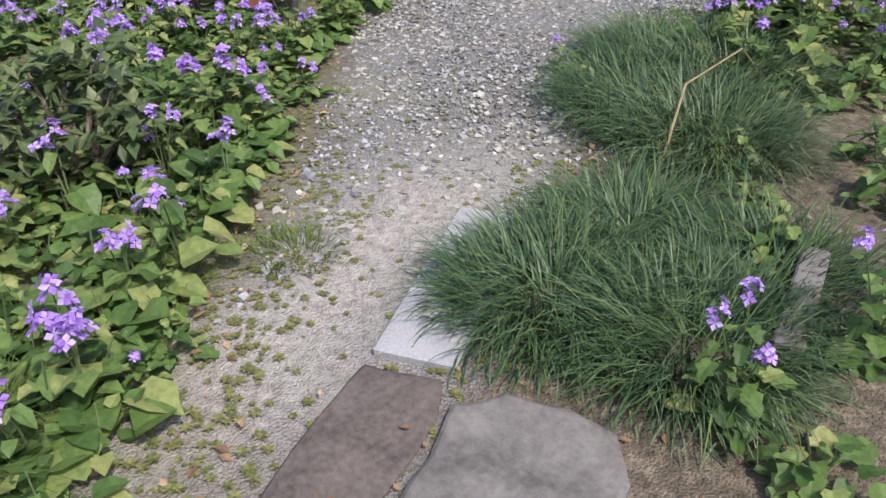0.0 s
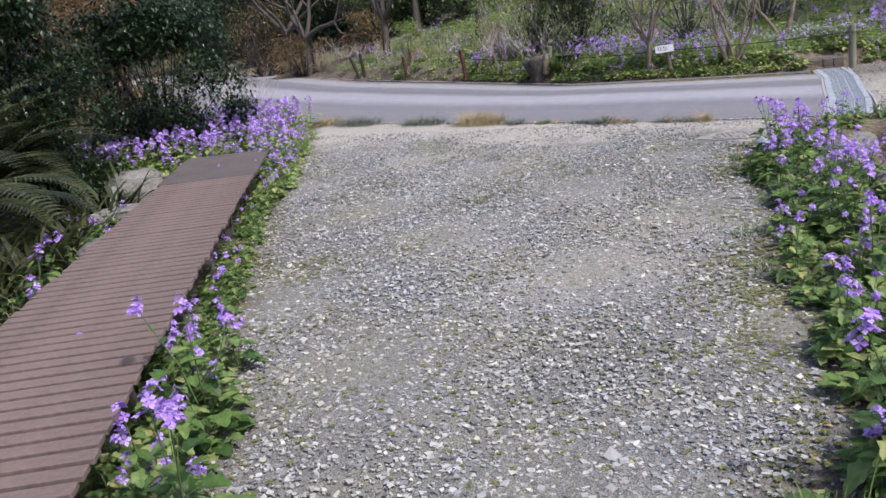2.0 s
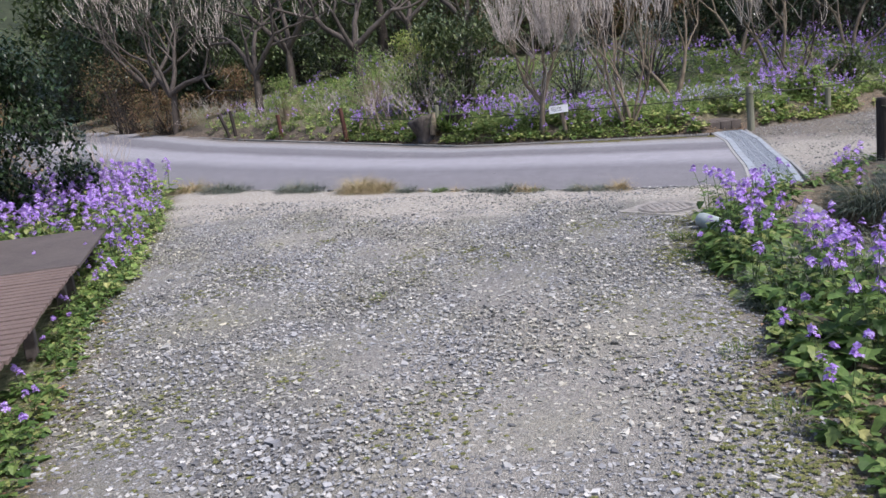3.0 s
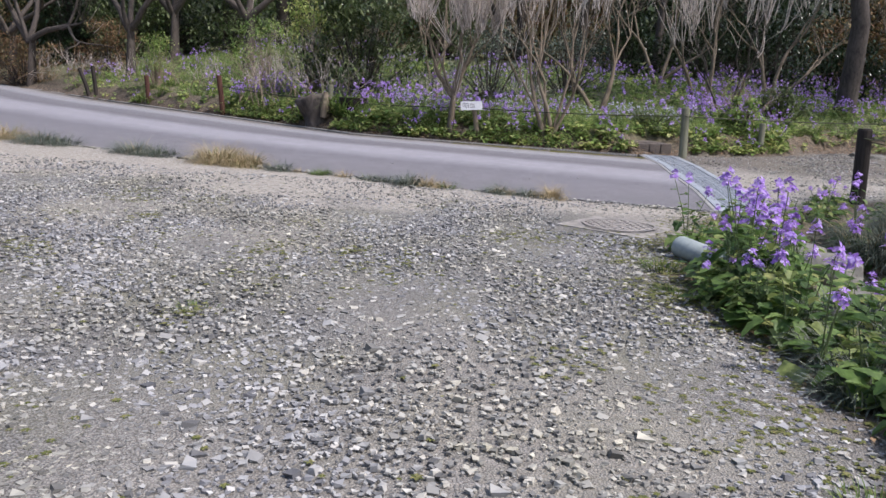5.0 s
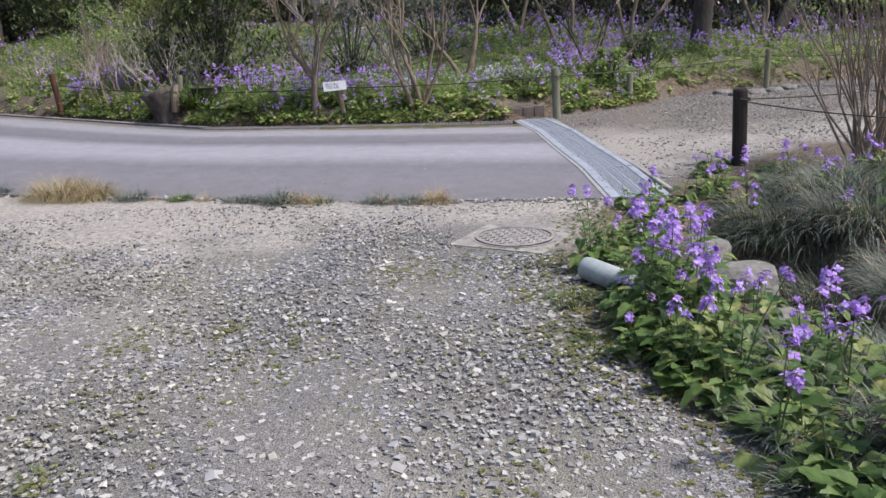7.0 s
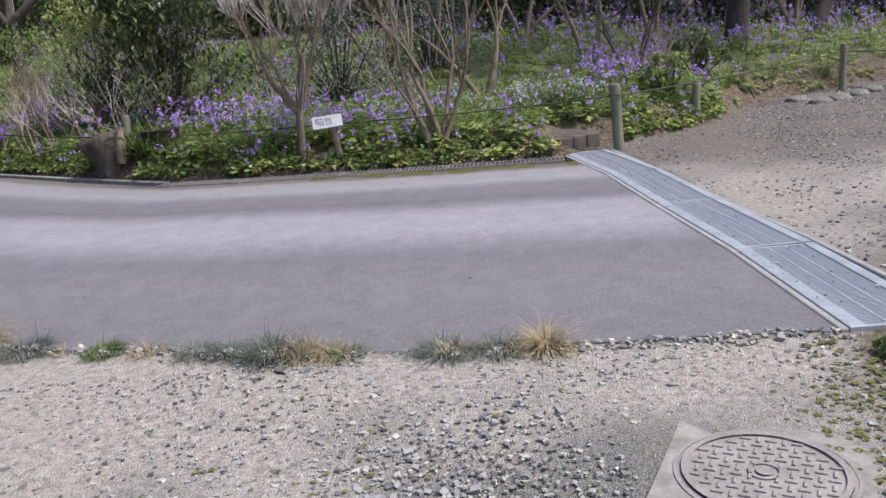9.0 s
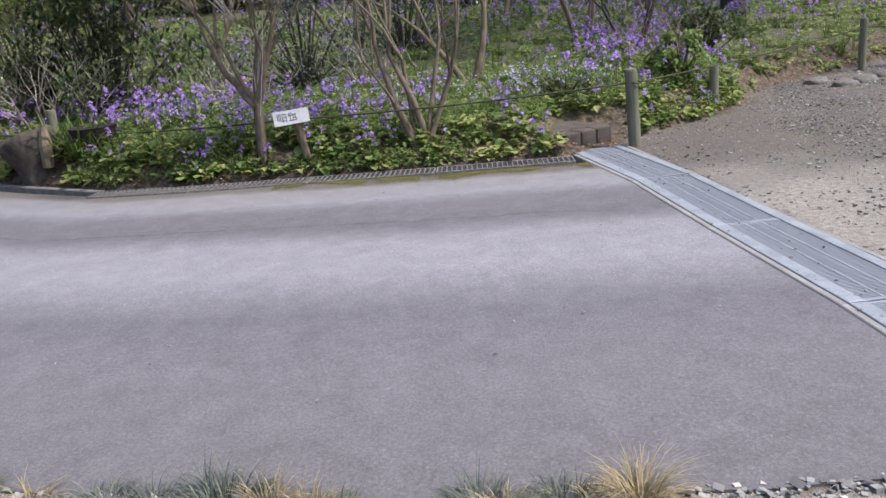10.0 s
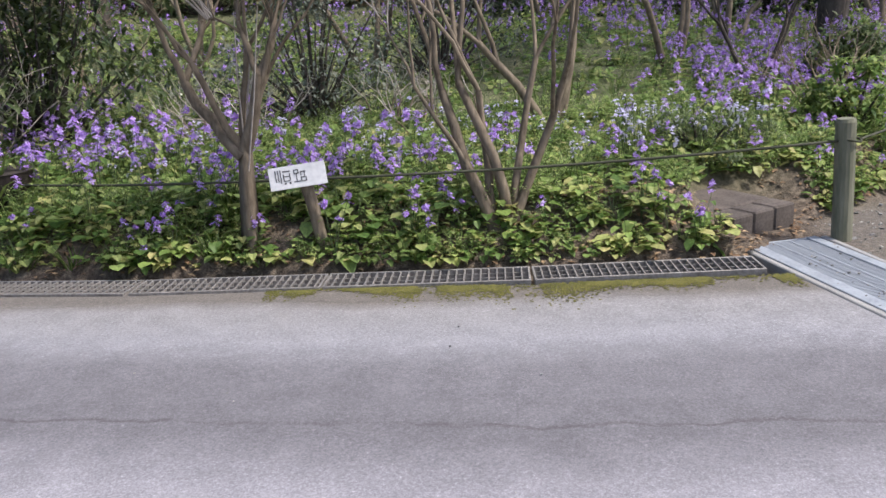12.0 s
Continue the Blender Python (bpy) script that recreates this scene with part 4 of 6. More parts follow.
cycad(-5.9, -6.9, 54, 1.75, "large dark cycad with long feathered fronds beside the boardwalk")
cycad(-7.1, -5.6, 50, 1.7, "dark cycad with arching fronds behind the boardwalk")
for x, y in ((-4.6, -7.6), (-5.3, -6.1), (-5.9, -5.2), (-3.75, -9.0), (-4.15, -7.95), (-4.75, -6.95), (-4.8, -9.1), (-3.1, -9.5), (-5.2, -8.2)):
    tussock("strap_leaf_clump", "clump of dark arching leaves with withered tips beside the boardwalk", x, y, FERN, 75, 0.9, 0.045, 0.28, 1.9, "arching clumps beside the boardwalk", (0.5, 1.3))


# ---- shrubs and trees ----
def limbs(R, start, way, length, radius, depth, spread=0.5, wobble=0.14, split=(2, 3), shrink=0.72, up=0.12, sides=6):
    """Tubes of a limb and of all that grows from it, and the tips."""
    out, tips = [], []
    p, d = Vector(start), Vector(way).normalized()
    pts, rad = [p.copy()], [radius]
    n = 4 if depth > 0 else 3
    for i in range(n):
        d = (d + Vector((R.normal(0, wobble), R.normal(0, wobble), R.normal(0, wobble) + up * 0.5))).normalized()
        p = p + d * (length / n)
        pts.append(p.copy())
        rad.append(radius * (1 - 0.38 * (i + 1) / n))
    out.append(tube(pts, rad, max(3, sides if depth > 0 else 3), False))
    if depth == 0:
        return out, [(pts[-1], d), (pts[-2], d)]
    for k in range(int(R.integers(split[0], split[1] + 1))):
        ax = d.cross(Vector((R.normal(), R.normal(), R.normal()))).normalized()
        nd = (Matrix.Rotation(R.uniform(0.5, 1.2) * spread, 3, ax) @ d)
        nd = (nd + Vector((0, 0, up))).normalized()
        at = pts[-1] if k < 2 else pts[-2]
        o2, t2 = limbs(R, at, nd, length * shrink * R.uniform(0.75, 1.2), rad[-1] * 0.78, depth - 1, spread, wobble, split, shrink, up, max(3, sides - 1))
        out += o2
        tips += t2
    return out, tips


def bare_tree(name, label, x, y, stems, mat, twigmat=None, group="", crown_mat=None, crown_n=0, leaf=0.06, shoots=0, shoot=0.4, thick=1.0):
    """stems: rows of (way, length, radius, depth, spread, up)."""
    R = np.random.default_rng(int(abs(x * 131 + y * 37)) + 3)
    ob = thing(name, label, "tree" if name.endswith("tree") else "shrub", (x, y, hz(x, y) - 0.04), group)
    alltips = []
    bulk, fine_ = [], []
    for way, length, radius, depth, spread, up in stems:
        o, tips = limbs(R, way[3:] if len(way) > 3 else (R.normal(0, 0.04), R.normal(0, 0.04), 0), way[:3], length, radius, depth, spread, 0.02 if depth == 0 else 0.14, up=up)
        alltips += tips
        for pce in o:
            r_ = np.linalg.norm(pce[0][0] - pce[0][1])
            (bulk if r_ > 0.009 else fine_).append(pce)
    for i in range(shoots):
        p, d = alltips[int(R.integers(len(alltips)))]
        w = Vector((R.normal(0, 0.25), R.normal(0, 0.25), 1)) + d * 0.4
        l_ = shoot * R.uniform(0.5, 1.1)
        fine_.append(tube([p - d * 0.05, p + w * l_ * 0.5 + Vector((R.normal(0, 0.02), R.normal(0, 0.02), 0)), p + w * l_], [0.011 * thick, 0.008 * thick, 0.003], 3, False))
    if bulk:
        child("trunk", np_mesh("trunk", *join(bulk)[:2], [mat], smooth=True), ob, kind="stuff" if name == "shoot_thicket" else "")
    if fine_:
        child("twig_growth", np_mesh("twig_growth", *join(fine_)[:2], [twigmat or mat], smooth=True), ob, kind="stuff")
    if crown_n:
        V, F = blade_leaf(leaf, leaf * 0.5, 0.2, 0.3)
        out = []
        for i in range(crown_n):
            p, d = alltips[int(R.integers(len(alltips)))]
            out.append((turn(V, R.uniform(0, 6.28), R.uniform(-0.9, 1.0), R.uniform(0.7, 1.2), tuple(p + Vector((R.normal(0, leaf), R.normal(0, leaf), R.normal(0, leaf))))), F))
        child("foliage", np_mesh("foliage", *join(out)[:2], [crown_mat]), ob, kind="stuff")
    return ob


def bush(name, label, x, y, w, d, h, mat, n, leaf, low=0.0, group="", stemmat=None, seed=1, z=None, narrow=0.5):
    """A shrub: stems, and leaves in uneven clumps."""
    R = np.random.default_rng(seed)
    ob = thing(name, label, "shrub", (x, y, (hz(x, y) if z is None else z) - 0.03), group)
    st = []
    cl = []
    for i in range(int(14 + w * 10)):
        a, rr = R.uniform(0, 6.28), math.sqrt(R.uniform(0, 1))
        e = R.uniform(0.0, 1.0)
        k = math.sqrt(max(0.05, 1 - (e * 0.95) ** 2)) * R.uniform(0.75, 1.12)
        c = Vector((math.cos(a) * rr * w / 2 * k, math.sin(a) * rr * d / 2 * k, low + (h - low) * e))
        cl.append((c, R.uniform(0.12, 0.26) * (w + h) / 2.4))
        st.append(tube([(c.x * 0.15, c.y * 0.15, 0), (c.x * 0.5, c.y * 0.5, c.z * 0.5), c], [0.022 * w / 2 + 0.006, 0.012, 0.004], 4, False))
    child("stem_frame", np_mesh("stem_frame", *join(st)[:2], [stemmat or BARKDARK]), ob, kind="stuff")
    V, F = blade_leaf(1.0, narrow, 0.2, 0.25, 1)
    m = n
    which = R.integers(0, len(cl), m)
    C = np.array([tuple(c[0]) for c in cl])[which]
    S = np.array([c[1] for c in cl])[which][:, None]
    D = R.normal(0, 1, (m, 3))
    D /= np.linalg.norm(D, axis=1)[:, None]
    P = C + D * S * R.uniform(0.5, 1.05, (m, 1)) * [1, 1, 0.8]
    P[:, 2] = np.maximum(P[:, 2], 0.02)
    yaw, pit, sc = R.uniform(0, 6.28, m), R.uniform(-0.9, 0.9, m), R.uniform(0.6, 1.2, m) * leaf
    y_, z_ = V[None, :, 1] * np.cos(pit)[:, None] - V[None, :, 2] * np.sin(pit)[:, None], V[None, :, 1] * np.sin(pit)[:, None] + V[None, :, 2] * np.cos(pit)[:, None]
    x_ = np.repeat(V[None, :, 0], m, 0)
    Q = np.stack([x_ * np.cos(yaw)[:, None] - y_ * np.sin(yaw)[:, None], x_ * np.sin(yaw)[:, None] + y_ * np.cos(yaw)[:, None], z_], -1) * sc[:, None, None] + P[:, None]
    FF = (F[None] + (np.arange(m) * len(V))[:, None, None]).reshape(-1, 3)
    child("foliage", np_mesh("foliage", Q.reshape(-1, 3), FF, [mat]), ob, kind="stuff")
    return ob


# the two pale-stemmed trees by the road, and those behind
bare_tree("pollarded_tree", "smooth-barked pollarded tree with many bare pale upright shoots", -3.08, 6.12,
          [((0.03, 0.0, 1, 0, 0, 0), 0.72, 0.078, 0, 0.1, 0.1), ((-0.95, 0.0, 1, 0.02, 0, 0.62), 0.6, 0.052, 3, 0.6, 0.1), ((0.45, -0.1, 1.1, 0.03, 0, 0.66), 0.5, 0.05, 3, 0.55, 0.15), ((-0.5, -0.3, 1.0, 0.02, 0, 0.68), 0.6, 0.03, 3, 0.6, 0.12), ((-0.05, 0.2, 1.3, 0.02, 0.02, 0.64), 0.65, 0.03, 3, 0.5, 0.25), ((0.3, 0.25, 1.2, 0.02, 0, 0.6), 0.55, 0.028, 3, 0.5, 0.25)],
          BARK, TWIG, "bare trees beyond the road", shoots=300, shoot=0.75, thick=0.65)
bare_tree("pollarded_tree", "multi-stemmed bare tree with slender spreading stems", -1.48, 6.0,
          [((-0.35, 0.0, 1, -0.03, 0, 0), 0.95, 0.046, 4, 0.42, 0.2), ((-0.15, 0.1, 1, -0.02, 0.02, 0), 0.9, 0.034, 4, 0.42, 0.2), ((0.1, 0.1, 1, 0.06, 0.03, 0), 1.0, 0.042, 4, 0.42, 0.2), ((0.3, 0.0, 1, 0.08, 0.02, 0), 1.0, 0.034, 4, 0.42, 0.2), ((0.05, 0.35, 1, 0.1, 0.05, 0), 1.1, 0.03, 4, 0.42, 0.2), ((-0.7, 0.1, 1, -0.1, 0, 0.25), 0.8, 0.02, 4, 0.42, 0.2)],
          BARK, TWIG, "bare trees beyond the road", shoots=150, shoot=0.4)
bare_tree("pollarded_tree", "multi-stemmed bare tree with slender spreading stems farther up the bank", -0.75, 8.3,
          [((-0.5, 0.0, 1), 1.0, 0.05, 4, 0.5, 0.2), ((0.1, 0.1, 1), 1.0, 0.05, 4, 0.5, 0.2), ((0.6, 0.1, 1), 1.1, 0.05, 4, 0.5, 0.2)],
          BARK, TWIG, "bare trees beyond the road", shoots=150, shoot=0.4)
for i, (x, y, w, r, mt, tw) in enumerate(((1.3, 11.5, 1.3, 0.05, BARK, TWIGBROWN), (-2.5, 12.5, 1.3, 0.05, BARK, TWIGBROWN), (3.4, 15.0, 1.4, 0.06, BARK, TWIG), (0.6, 16.5, 1.5, 0.06, BARK, TWIG), (-5.2, 14.0, 1.3, 0.05, BARK, TWIG), (7.5, 18.0, 1.5, 0.07, BARK, TWIG), (-0.8, 19.5, 1.5, 0.07, BARK, TWIG), (1.6, 9.6, 0.9, 0.03, BARKDARK, TWIGBROWN))):
    bare_tree("bare_tree", "bare many-stemmed tree among the violet flowers", x, y,
              [((-0.4, 0, 1), w, r, 4, 0.55, 0.15), ((0.15, 0.1, 1), w * 1.1, r, 4, 0.55, 0.15), ((0.5, 0.1, 1), w, r * 0.8, 4, 0.55, 0.15)], mt, TWIG, "bare trees beyond the road", shoots=140, shoot=0.7)
# old gnarled trees on the far side, farther along the road
for x, y, L, r in ((-14.5, 15.0, 1.5, 0.19), (-11.3, 16.0, 1.7, 0.22), (-19.0, 16.5, 1.6, 0.2), (-16.5, 21.0, 1.9, 0.24), (-8.5, 19.5, 1.9, 0.22), (-22.5, 20, 1.8, 0.22), (-12, 23, 2.0, 0.22), (-5, 23, 2.0, 0.22)):
    bare_tree("old_tree", "old gnarled bare tree with lichened spreading branches", x, y,
              [((0.06, 0, 1, 0, 0, 0), L, r, 0, 0.1, 0.05), ((-0.8, 0.1, 0.7, 0.05, 0, L * 0.92), L, r * 0.55, 4, 0.85, 0.12), ((0.8, -0.1, 0.7, 0.05, 0, L * 0.95), L, r * 0.55, 4, 0.85, 0.12), ((0.1, 0.4, 1.1, 0.05, 0, L * 0.97), L, r * 0.5, 4, 0.8, 0.12), ((-0.3, -0.5, 0.8, 0.05, 0, L * 0.9), L * 0.8, r * 0.4, 3, 0.8, 0.12)],
              BARKDARK, TWIG, "old trees along the far side of the road", shoots=120, shoot=0.5)
# tall dark trunks of the wood
for x, y, lean, r in ((5.1, 15.2, 0.02, 0.26), (7.3, 16.6, 0.35, 0.17), (-1.9, 24, 0.03, 0.2), (3.0, 24, -0.05, 0.22), (9.5, 23, 0.1, 0.25), (-15, 27, 0.05, 0.3), (-8, 28, 0.0, 0.3), (-21, 26, 0.0, 0.3), (-4.5, 27, 0.0, 0.25), (1.0, 28, 0.0, 0.25), (12, 20, 0, 0.25), (0.6, 21.5, 0.02, 0.14)):
    bare_tree("woodland_tree", "tall dark-trunked tree at the edge of the wood", x, y,
              [((lean, 0, 1), 4.5, r, 2, 0.5, 0.1)], BARKDARK, BARKDARK, "tall trees of the wood", crown_mat=LEAFDARK, crown_n=260, leaf=0.3)

# tall trees beside the bank, unseen, added so that their crowns shade it
for x, y in ((8.4, 8.8), (9.2, 12.6)):
    bare_tree("woodland_tree", "unseen tree added out of view to shade the flower bank", x, y,
              [((-0.05, 0, 1), 6.5, 0.22, 3, 0.7, 0.05)], BARKDARK, BARKDARK, "tall trees of the wood", crown_mat=LEAFDARK, crown_n=1100, leaf=0.36)

# bushes beyond the road
bush("evergreen_shrub", "dark glossy evergreen shrub among violet flowers", -5.5, 8.9, 2.7, 2.0, 2.4, LEAFGLOSS, 6500, 0.15, 0.4, seed=3, narrow=0.36)
bush("yellowing_shrub", "shrub with sparse yellow-green leaves and many stems", -6.7, 9.4, 1.9, 1.5, 2.0, LEAFSALAD, 2300, 0.085, 0.3, seed=4, stemmat=TWIGBROWN)
bush("yellowing_shrub", "shrub with sparse yellow-green leaves and many stems", -8.6, 11.3, 2.2, 1.6, 1.7, LEAF, 2600, 0.075, 0.3, seed=5, stemmat=TWIGBROWN)
bush("grey_shrub", "loose grey-green shrub behind the bare trees", -3.0, 9.6, 2.6, 2.0, 1.5, GRASSGREY, 4200, 0.07, 0.1, seed=6)
bush("grey_shrub", "loose grey-green shrub behind the bare trees", -1.6, 12.0, 2.6, 2.0, 1.6, GRASSGREY, 4200, 0.07, 0.1, seed=16)
bush("low_evergreen", "low dark feathery evergreen at the end of the drain", 0.2, 7.2, 1.4, 0.9, 0.32, LEAFMID, 3200, 0.05, 0.0, seed=7, narrow=0.3)
bush("green_shrub", "fresh green leafy shrub beside the wooden post", 1.75, 7.9, 1.1, 0.9, 0.6, LEAF, 1800, 0.09, 0.0, seed=8)
bush("green_shrub", "dark green leafy shrub by the side path", 2.6, 9.6, 1.3, 1.0, 0.75, LEAFMID, 2200, 0.09, 0.0, seed=9)
bush("golden_shrub", "small round golden-green shrub behind a post", -11.8, 11.9, 1.3, 1.1, 1.3, LEAF, 2400, 0.06, 0.3, seed=10, stemmat=TWIGBROWN)
for i, (x, y, w, h, mt) in enumerate(((-24, 20, 5, 3.2, LEAFBROWN), (-20, 17.5, 3.5, 1.6, LEAFBROWN), (-17.5, 18.5, 2.4, 1.8, LEAFBROWN), (-26, 17, 4, 1.8, LEAFMID))):
    bush("rusty_shrub", "rusty brown and green shrub along the road", x, y, w, w * 0.7, h, mt, 4200, 0.1, 0.0, "rusty shrubs along the road", seed=30 + i)
bush("leafy_shrub", "low shrub with darker broad leaves in the bed by the path", -0.1, -11.75, 1.0, 0.9, 0.5, LEAFMID, 900, 0.11, 0.0, seed=18, stemmat=TWIGBROWN, narrow=0.5)
for i, (x, y, w, h) in enumerate(((-30, 27, 7, 8), (-37, 18, 8, 8), (-24, 26, 6, 7.5), (-34, 8, 8, 8))):
    bush("evergreen_tree", "dark evergreen tree beyond the road", x, y, w, w * 0.8, h, LEAFDARK, 7000, 0.26, 0.0, "dark evergreens beyond the beds", seed=80 + i)
# thickets of thin shoots
for i, (x, y, w, h) in enumerate(((-10.0, 11.4, 1.2, 0.9), (-11.9, 12.6, 1.2, 0.9), (-13.6, 13.6, 1.3, 0.8), (-15.8, 15.2, 1.6, 0.9), (-7.6, 9.7, 0.9, 1.3), (-9.0, 13.5, 1.5, 1.6), (-5.9, 8.1, 0.6, 1.1), (-6.3, 11.6, 1.4, 1.9), (-18.2, 16.6, 1.8, 1.0), (-6.9, 8.3, 1.0, 1.1), (-7.7, 8.9, 1.0, 1.2), (-3.6, 8.2, 0.8, 0.7), (-1.9, 8.6, 1.0, 0.7), (1.9, 8.8, 0.9, 1.0))):
    bare_tree("shoot_thicket", "thicket of thin pale leafless shoots", x, y,
              [((RF.normal(0, 0.6), RF.normal(0, 0.5), 1, RF.normal(0, w * 0.28), RF.normal(0, w * 0.25), 0), h * 0.5, 0.0105, 2, 0.75, 0.1) for _ in range(15)], TWIGBROWN, TWIGBROWN if i % 3 == 1 else TWIG, "thickets beyond the road")
# bare pinkish shoots on this side, past the boardwalk
bare_tree("shoot_thicket", "thin bare shrub rising from violet flowers", -9.6, 1.4, [((RF.normal(0, 0.35), RF.normal(0, 0.3), 1, RF.normal(0, 0.2), RF.normal(0, 0.2), 0), 0.55, 0.009, 2, 0.5, 0.2) for _ in range(22)], TWIGBROWN, TWIG)
# bare shrub above the ditch
bare_tree("bare_shrub", "bare shrub with many long upright brown shoots", 3.2, 0.95, [((RF.normal(-0.05, 0.3), RF.normal(0, 0.3), 1, RF.normal(0, 0.14), RF.normal(0, 0.14), 0), 0.9, 0.015, 2, 0.32, 0.15) for _ in range(44)], TWIGBROWN, TWIGBROWN, crown_mat=LEAF, crown_n=700, leaf=0.06)
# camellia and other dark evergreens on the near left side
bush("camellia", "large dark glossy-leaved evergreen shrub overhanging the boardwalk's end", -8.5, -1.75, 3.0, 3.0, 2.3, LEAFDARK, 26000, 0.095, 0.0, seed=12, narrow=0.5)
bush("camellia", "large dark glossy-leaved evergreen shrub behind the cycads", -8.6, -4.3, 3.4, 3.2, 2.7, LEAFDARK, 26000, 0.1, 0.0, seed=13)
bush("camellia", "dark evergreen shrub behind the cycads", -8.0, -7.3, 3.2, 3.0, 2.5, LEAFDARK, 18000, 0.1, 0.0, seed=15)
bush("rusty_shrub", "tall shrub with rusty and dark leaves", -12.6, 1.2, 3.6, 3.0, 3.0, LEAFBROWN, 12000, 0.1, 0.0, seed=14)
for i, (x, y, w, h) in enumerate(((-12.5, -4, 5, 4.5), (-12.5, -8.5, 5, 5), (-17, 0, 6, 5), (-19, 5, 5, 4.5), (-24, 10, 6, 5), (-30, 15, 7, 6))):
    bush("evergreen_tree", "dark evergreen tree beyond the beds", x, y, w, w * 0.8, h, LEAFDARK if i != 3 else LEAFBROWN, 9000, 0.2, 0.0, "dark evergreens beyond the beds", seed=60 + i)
# the evergreen wood behind
RW = np.random.default_rng(77)
for i in range(26):
    x = -36 + i * 2.2 + RW.uniform(-0.6, 0.6)
    y = max(24 + RW.uniform(0, 5), float(np.interp(x, BX, BY)) + 5)
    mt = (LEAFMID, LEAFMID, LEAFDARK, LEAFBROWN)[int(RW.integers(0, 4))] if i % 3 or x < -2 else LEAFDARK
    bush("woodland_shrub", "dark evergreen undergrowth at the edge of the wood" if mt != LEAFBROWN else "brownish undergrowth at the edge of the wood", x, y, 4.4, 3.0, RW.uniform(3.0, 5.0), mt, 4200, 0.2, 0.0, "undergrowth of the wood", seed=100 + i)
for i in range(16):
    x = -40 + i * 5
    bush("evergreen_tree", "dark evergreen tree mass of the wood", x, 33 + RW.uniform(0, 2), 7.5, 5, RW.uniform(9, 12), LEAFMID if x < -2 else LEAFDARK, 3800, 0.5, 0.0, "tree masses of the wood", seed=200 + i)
# added row of undergrowth, its dark leaves standing in for the wood's shade
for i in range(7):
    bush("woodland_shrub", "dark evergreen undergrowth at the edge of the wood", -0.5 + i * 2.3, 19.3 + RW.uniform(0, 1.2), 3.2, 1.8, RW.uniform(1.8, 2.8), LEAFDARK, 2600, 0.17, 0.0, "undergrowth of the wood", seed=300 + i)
M = 40
HV = []
for j in range(8):
    for i in range(M + 1):
        a = math.radians(200 - 220 * i / M)
        rr = 48 + 4 * j
        HV.append((math.cos(a) * rr - 4, math.sin(a) * rr, 0.4 + 2.0 * j + 1.4 * noise.noise(Vector((i * 0.7, j * 0.5, 0)))))
q = (np.arange(7)[:, None] * (M + 1) + np.arange(M)[None]).ravel()
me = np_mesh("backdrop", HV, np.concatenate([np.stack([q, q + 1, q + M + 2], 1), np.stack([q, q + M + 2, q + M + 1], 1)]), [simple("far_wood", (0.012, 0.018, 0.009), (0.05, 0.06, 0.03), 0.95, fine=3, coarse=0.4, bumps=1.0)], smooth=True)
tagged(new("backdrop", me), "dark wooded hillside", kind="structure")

# ---- drains, boardwalk, stones, posts ----
def line_pose(a, b, z=0.0):
    """Pose at a with x along a to b."""
    w = math.atan2(b[1] - a[1], b[0] - a[0])
    return Matrix.Translation((a[0], a[1], z)) @ Matrix.Rotation(w, 4, "Z")


def box_mesh(name, x0, y0, z0, x1, y1, z1, mat, bevel=0.0):
    bm = bmesh.new()
    box(bm, x0, y0, z0, x1, y1, z1, bevel)
    me = bpy.data.meshes.new(name)
    bm.to_mesh(me)
    bm.free()
    me.materials.append(mat)
    return me


# narrow drain along the far edge of the road
outer = [(-0.03, 5.54), (-1.34, 5.62), (-2.55, 5.74), (-3.7, 5.86), (-4.75, 6.06), (-5.8, 6.75)]
bar = box_mesh("bar", -0.0045, 0.016, -0.028, 0.0045, 0.244, 0.0, GRATE, 0.001)
for i in range(4):
    b, a = outer[i], outer[i + 1]
    L = math.hypot(b[0] - a[0], b[1] - a[1]) - 0.012
    ob = thing("drain_grate", "long galvanised steel drain grate at the road's edge", "drain grate", group="grates of the roadside drain")
    ob.matrix_world = line_pose(a, b, 0.022) @ Matrix.Translation((0, -0.26, 0))
    bm = bmesh.new()
    box(bm, 0, 0, -0.035, L, 0.016, 0.004, 0.002)
    box(bm, 0, 0.244, -0.035, L, 0.26, 0.004, 0.002)
    box(bm, 0, 0.016, -0.035, 0.012, 0.244, 0.003)
    box(bm, L - 0.012, 0.016, -0.035, L, 0.244, 0.003)
    part("frame", bm, GRATE, ob)
    bm = bmesh.new()
    box(bm, 0.012, 0.088, -0.03, L - 0.012, 0.094, -0.004)
    box(bm, 0.012, 0.166, -0.03, L - 0.012, 0.172, -0.004)
    part("rail", bm, GRATE, ob)
    k = 0.05
    while k < L - 0.03:
        child("bar", bar, ob).location = (k, 0, 0.002)
        k += 0.048
    # bed in near-black colour, standing in for shade between the bars
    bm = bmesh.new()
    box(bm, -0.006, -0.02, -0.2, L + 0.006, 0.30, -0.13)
    part("channel_bed", bm, DARK, ob, "channel bed coloured near black for the shade under the bars")
# low concrete edging farther on
for a, b in zip([(-4.75, 6.06), (-6.5, 7.2), (-8.4, 8.5), (-11, 10.3), (-14, 12.4)], [(-6.5, 7.2), (-8.4, 8.5), (-11, 10.3), (-14, 12.4), (-18, 15.5)]):
    L = math.hypot(b[0] - a[0], b[1] - a[1]) - 0.01
    ob = new("kerb", box_mesh("kerb", 0, -0.07, -0.1, L, 0.0, 0.02, DUSTY, 0.01))
    ob.matrix_world = line_pose(a, b)
    tagged(ob, "low weathered concrete edging along the road", kind="structure")
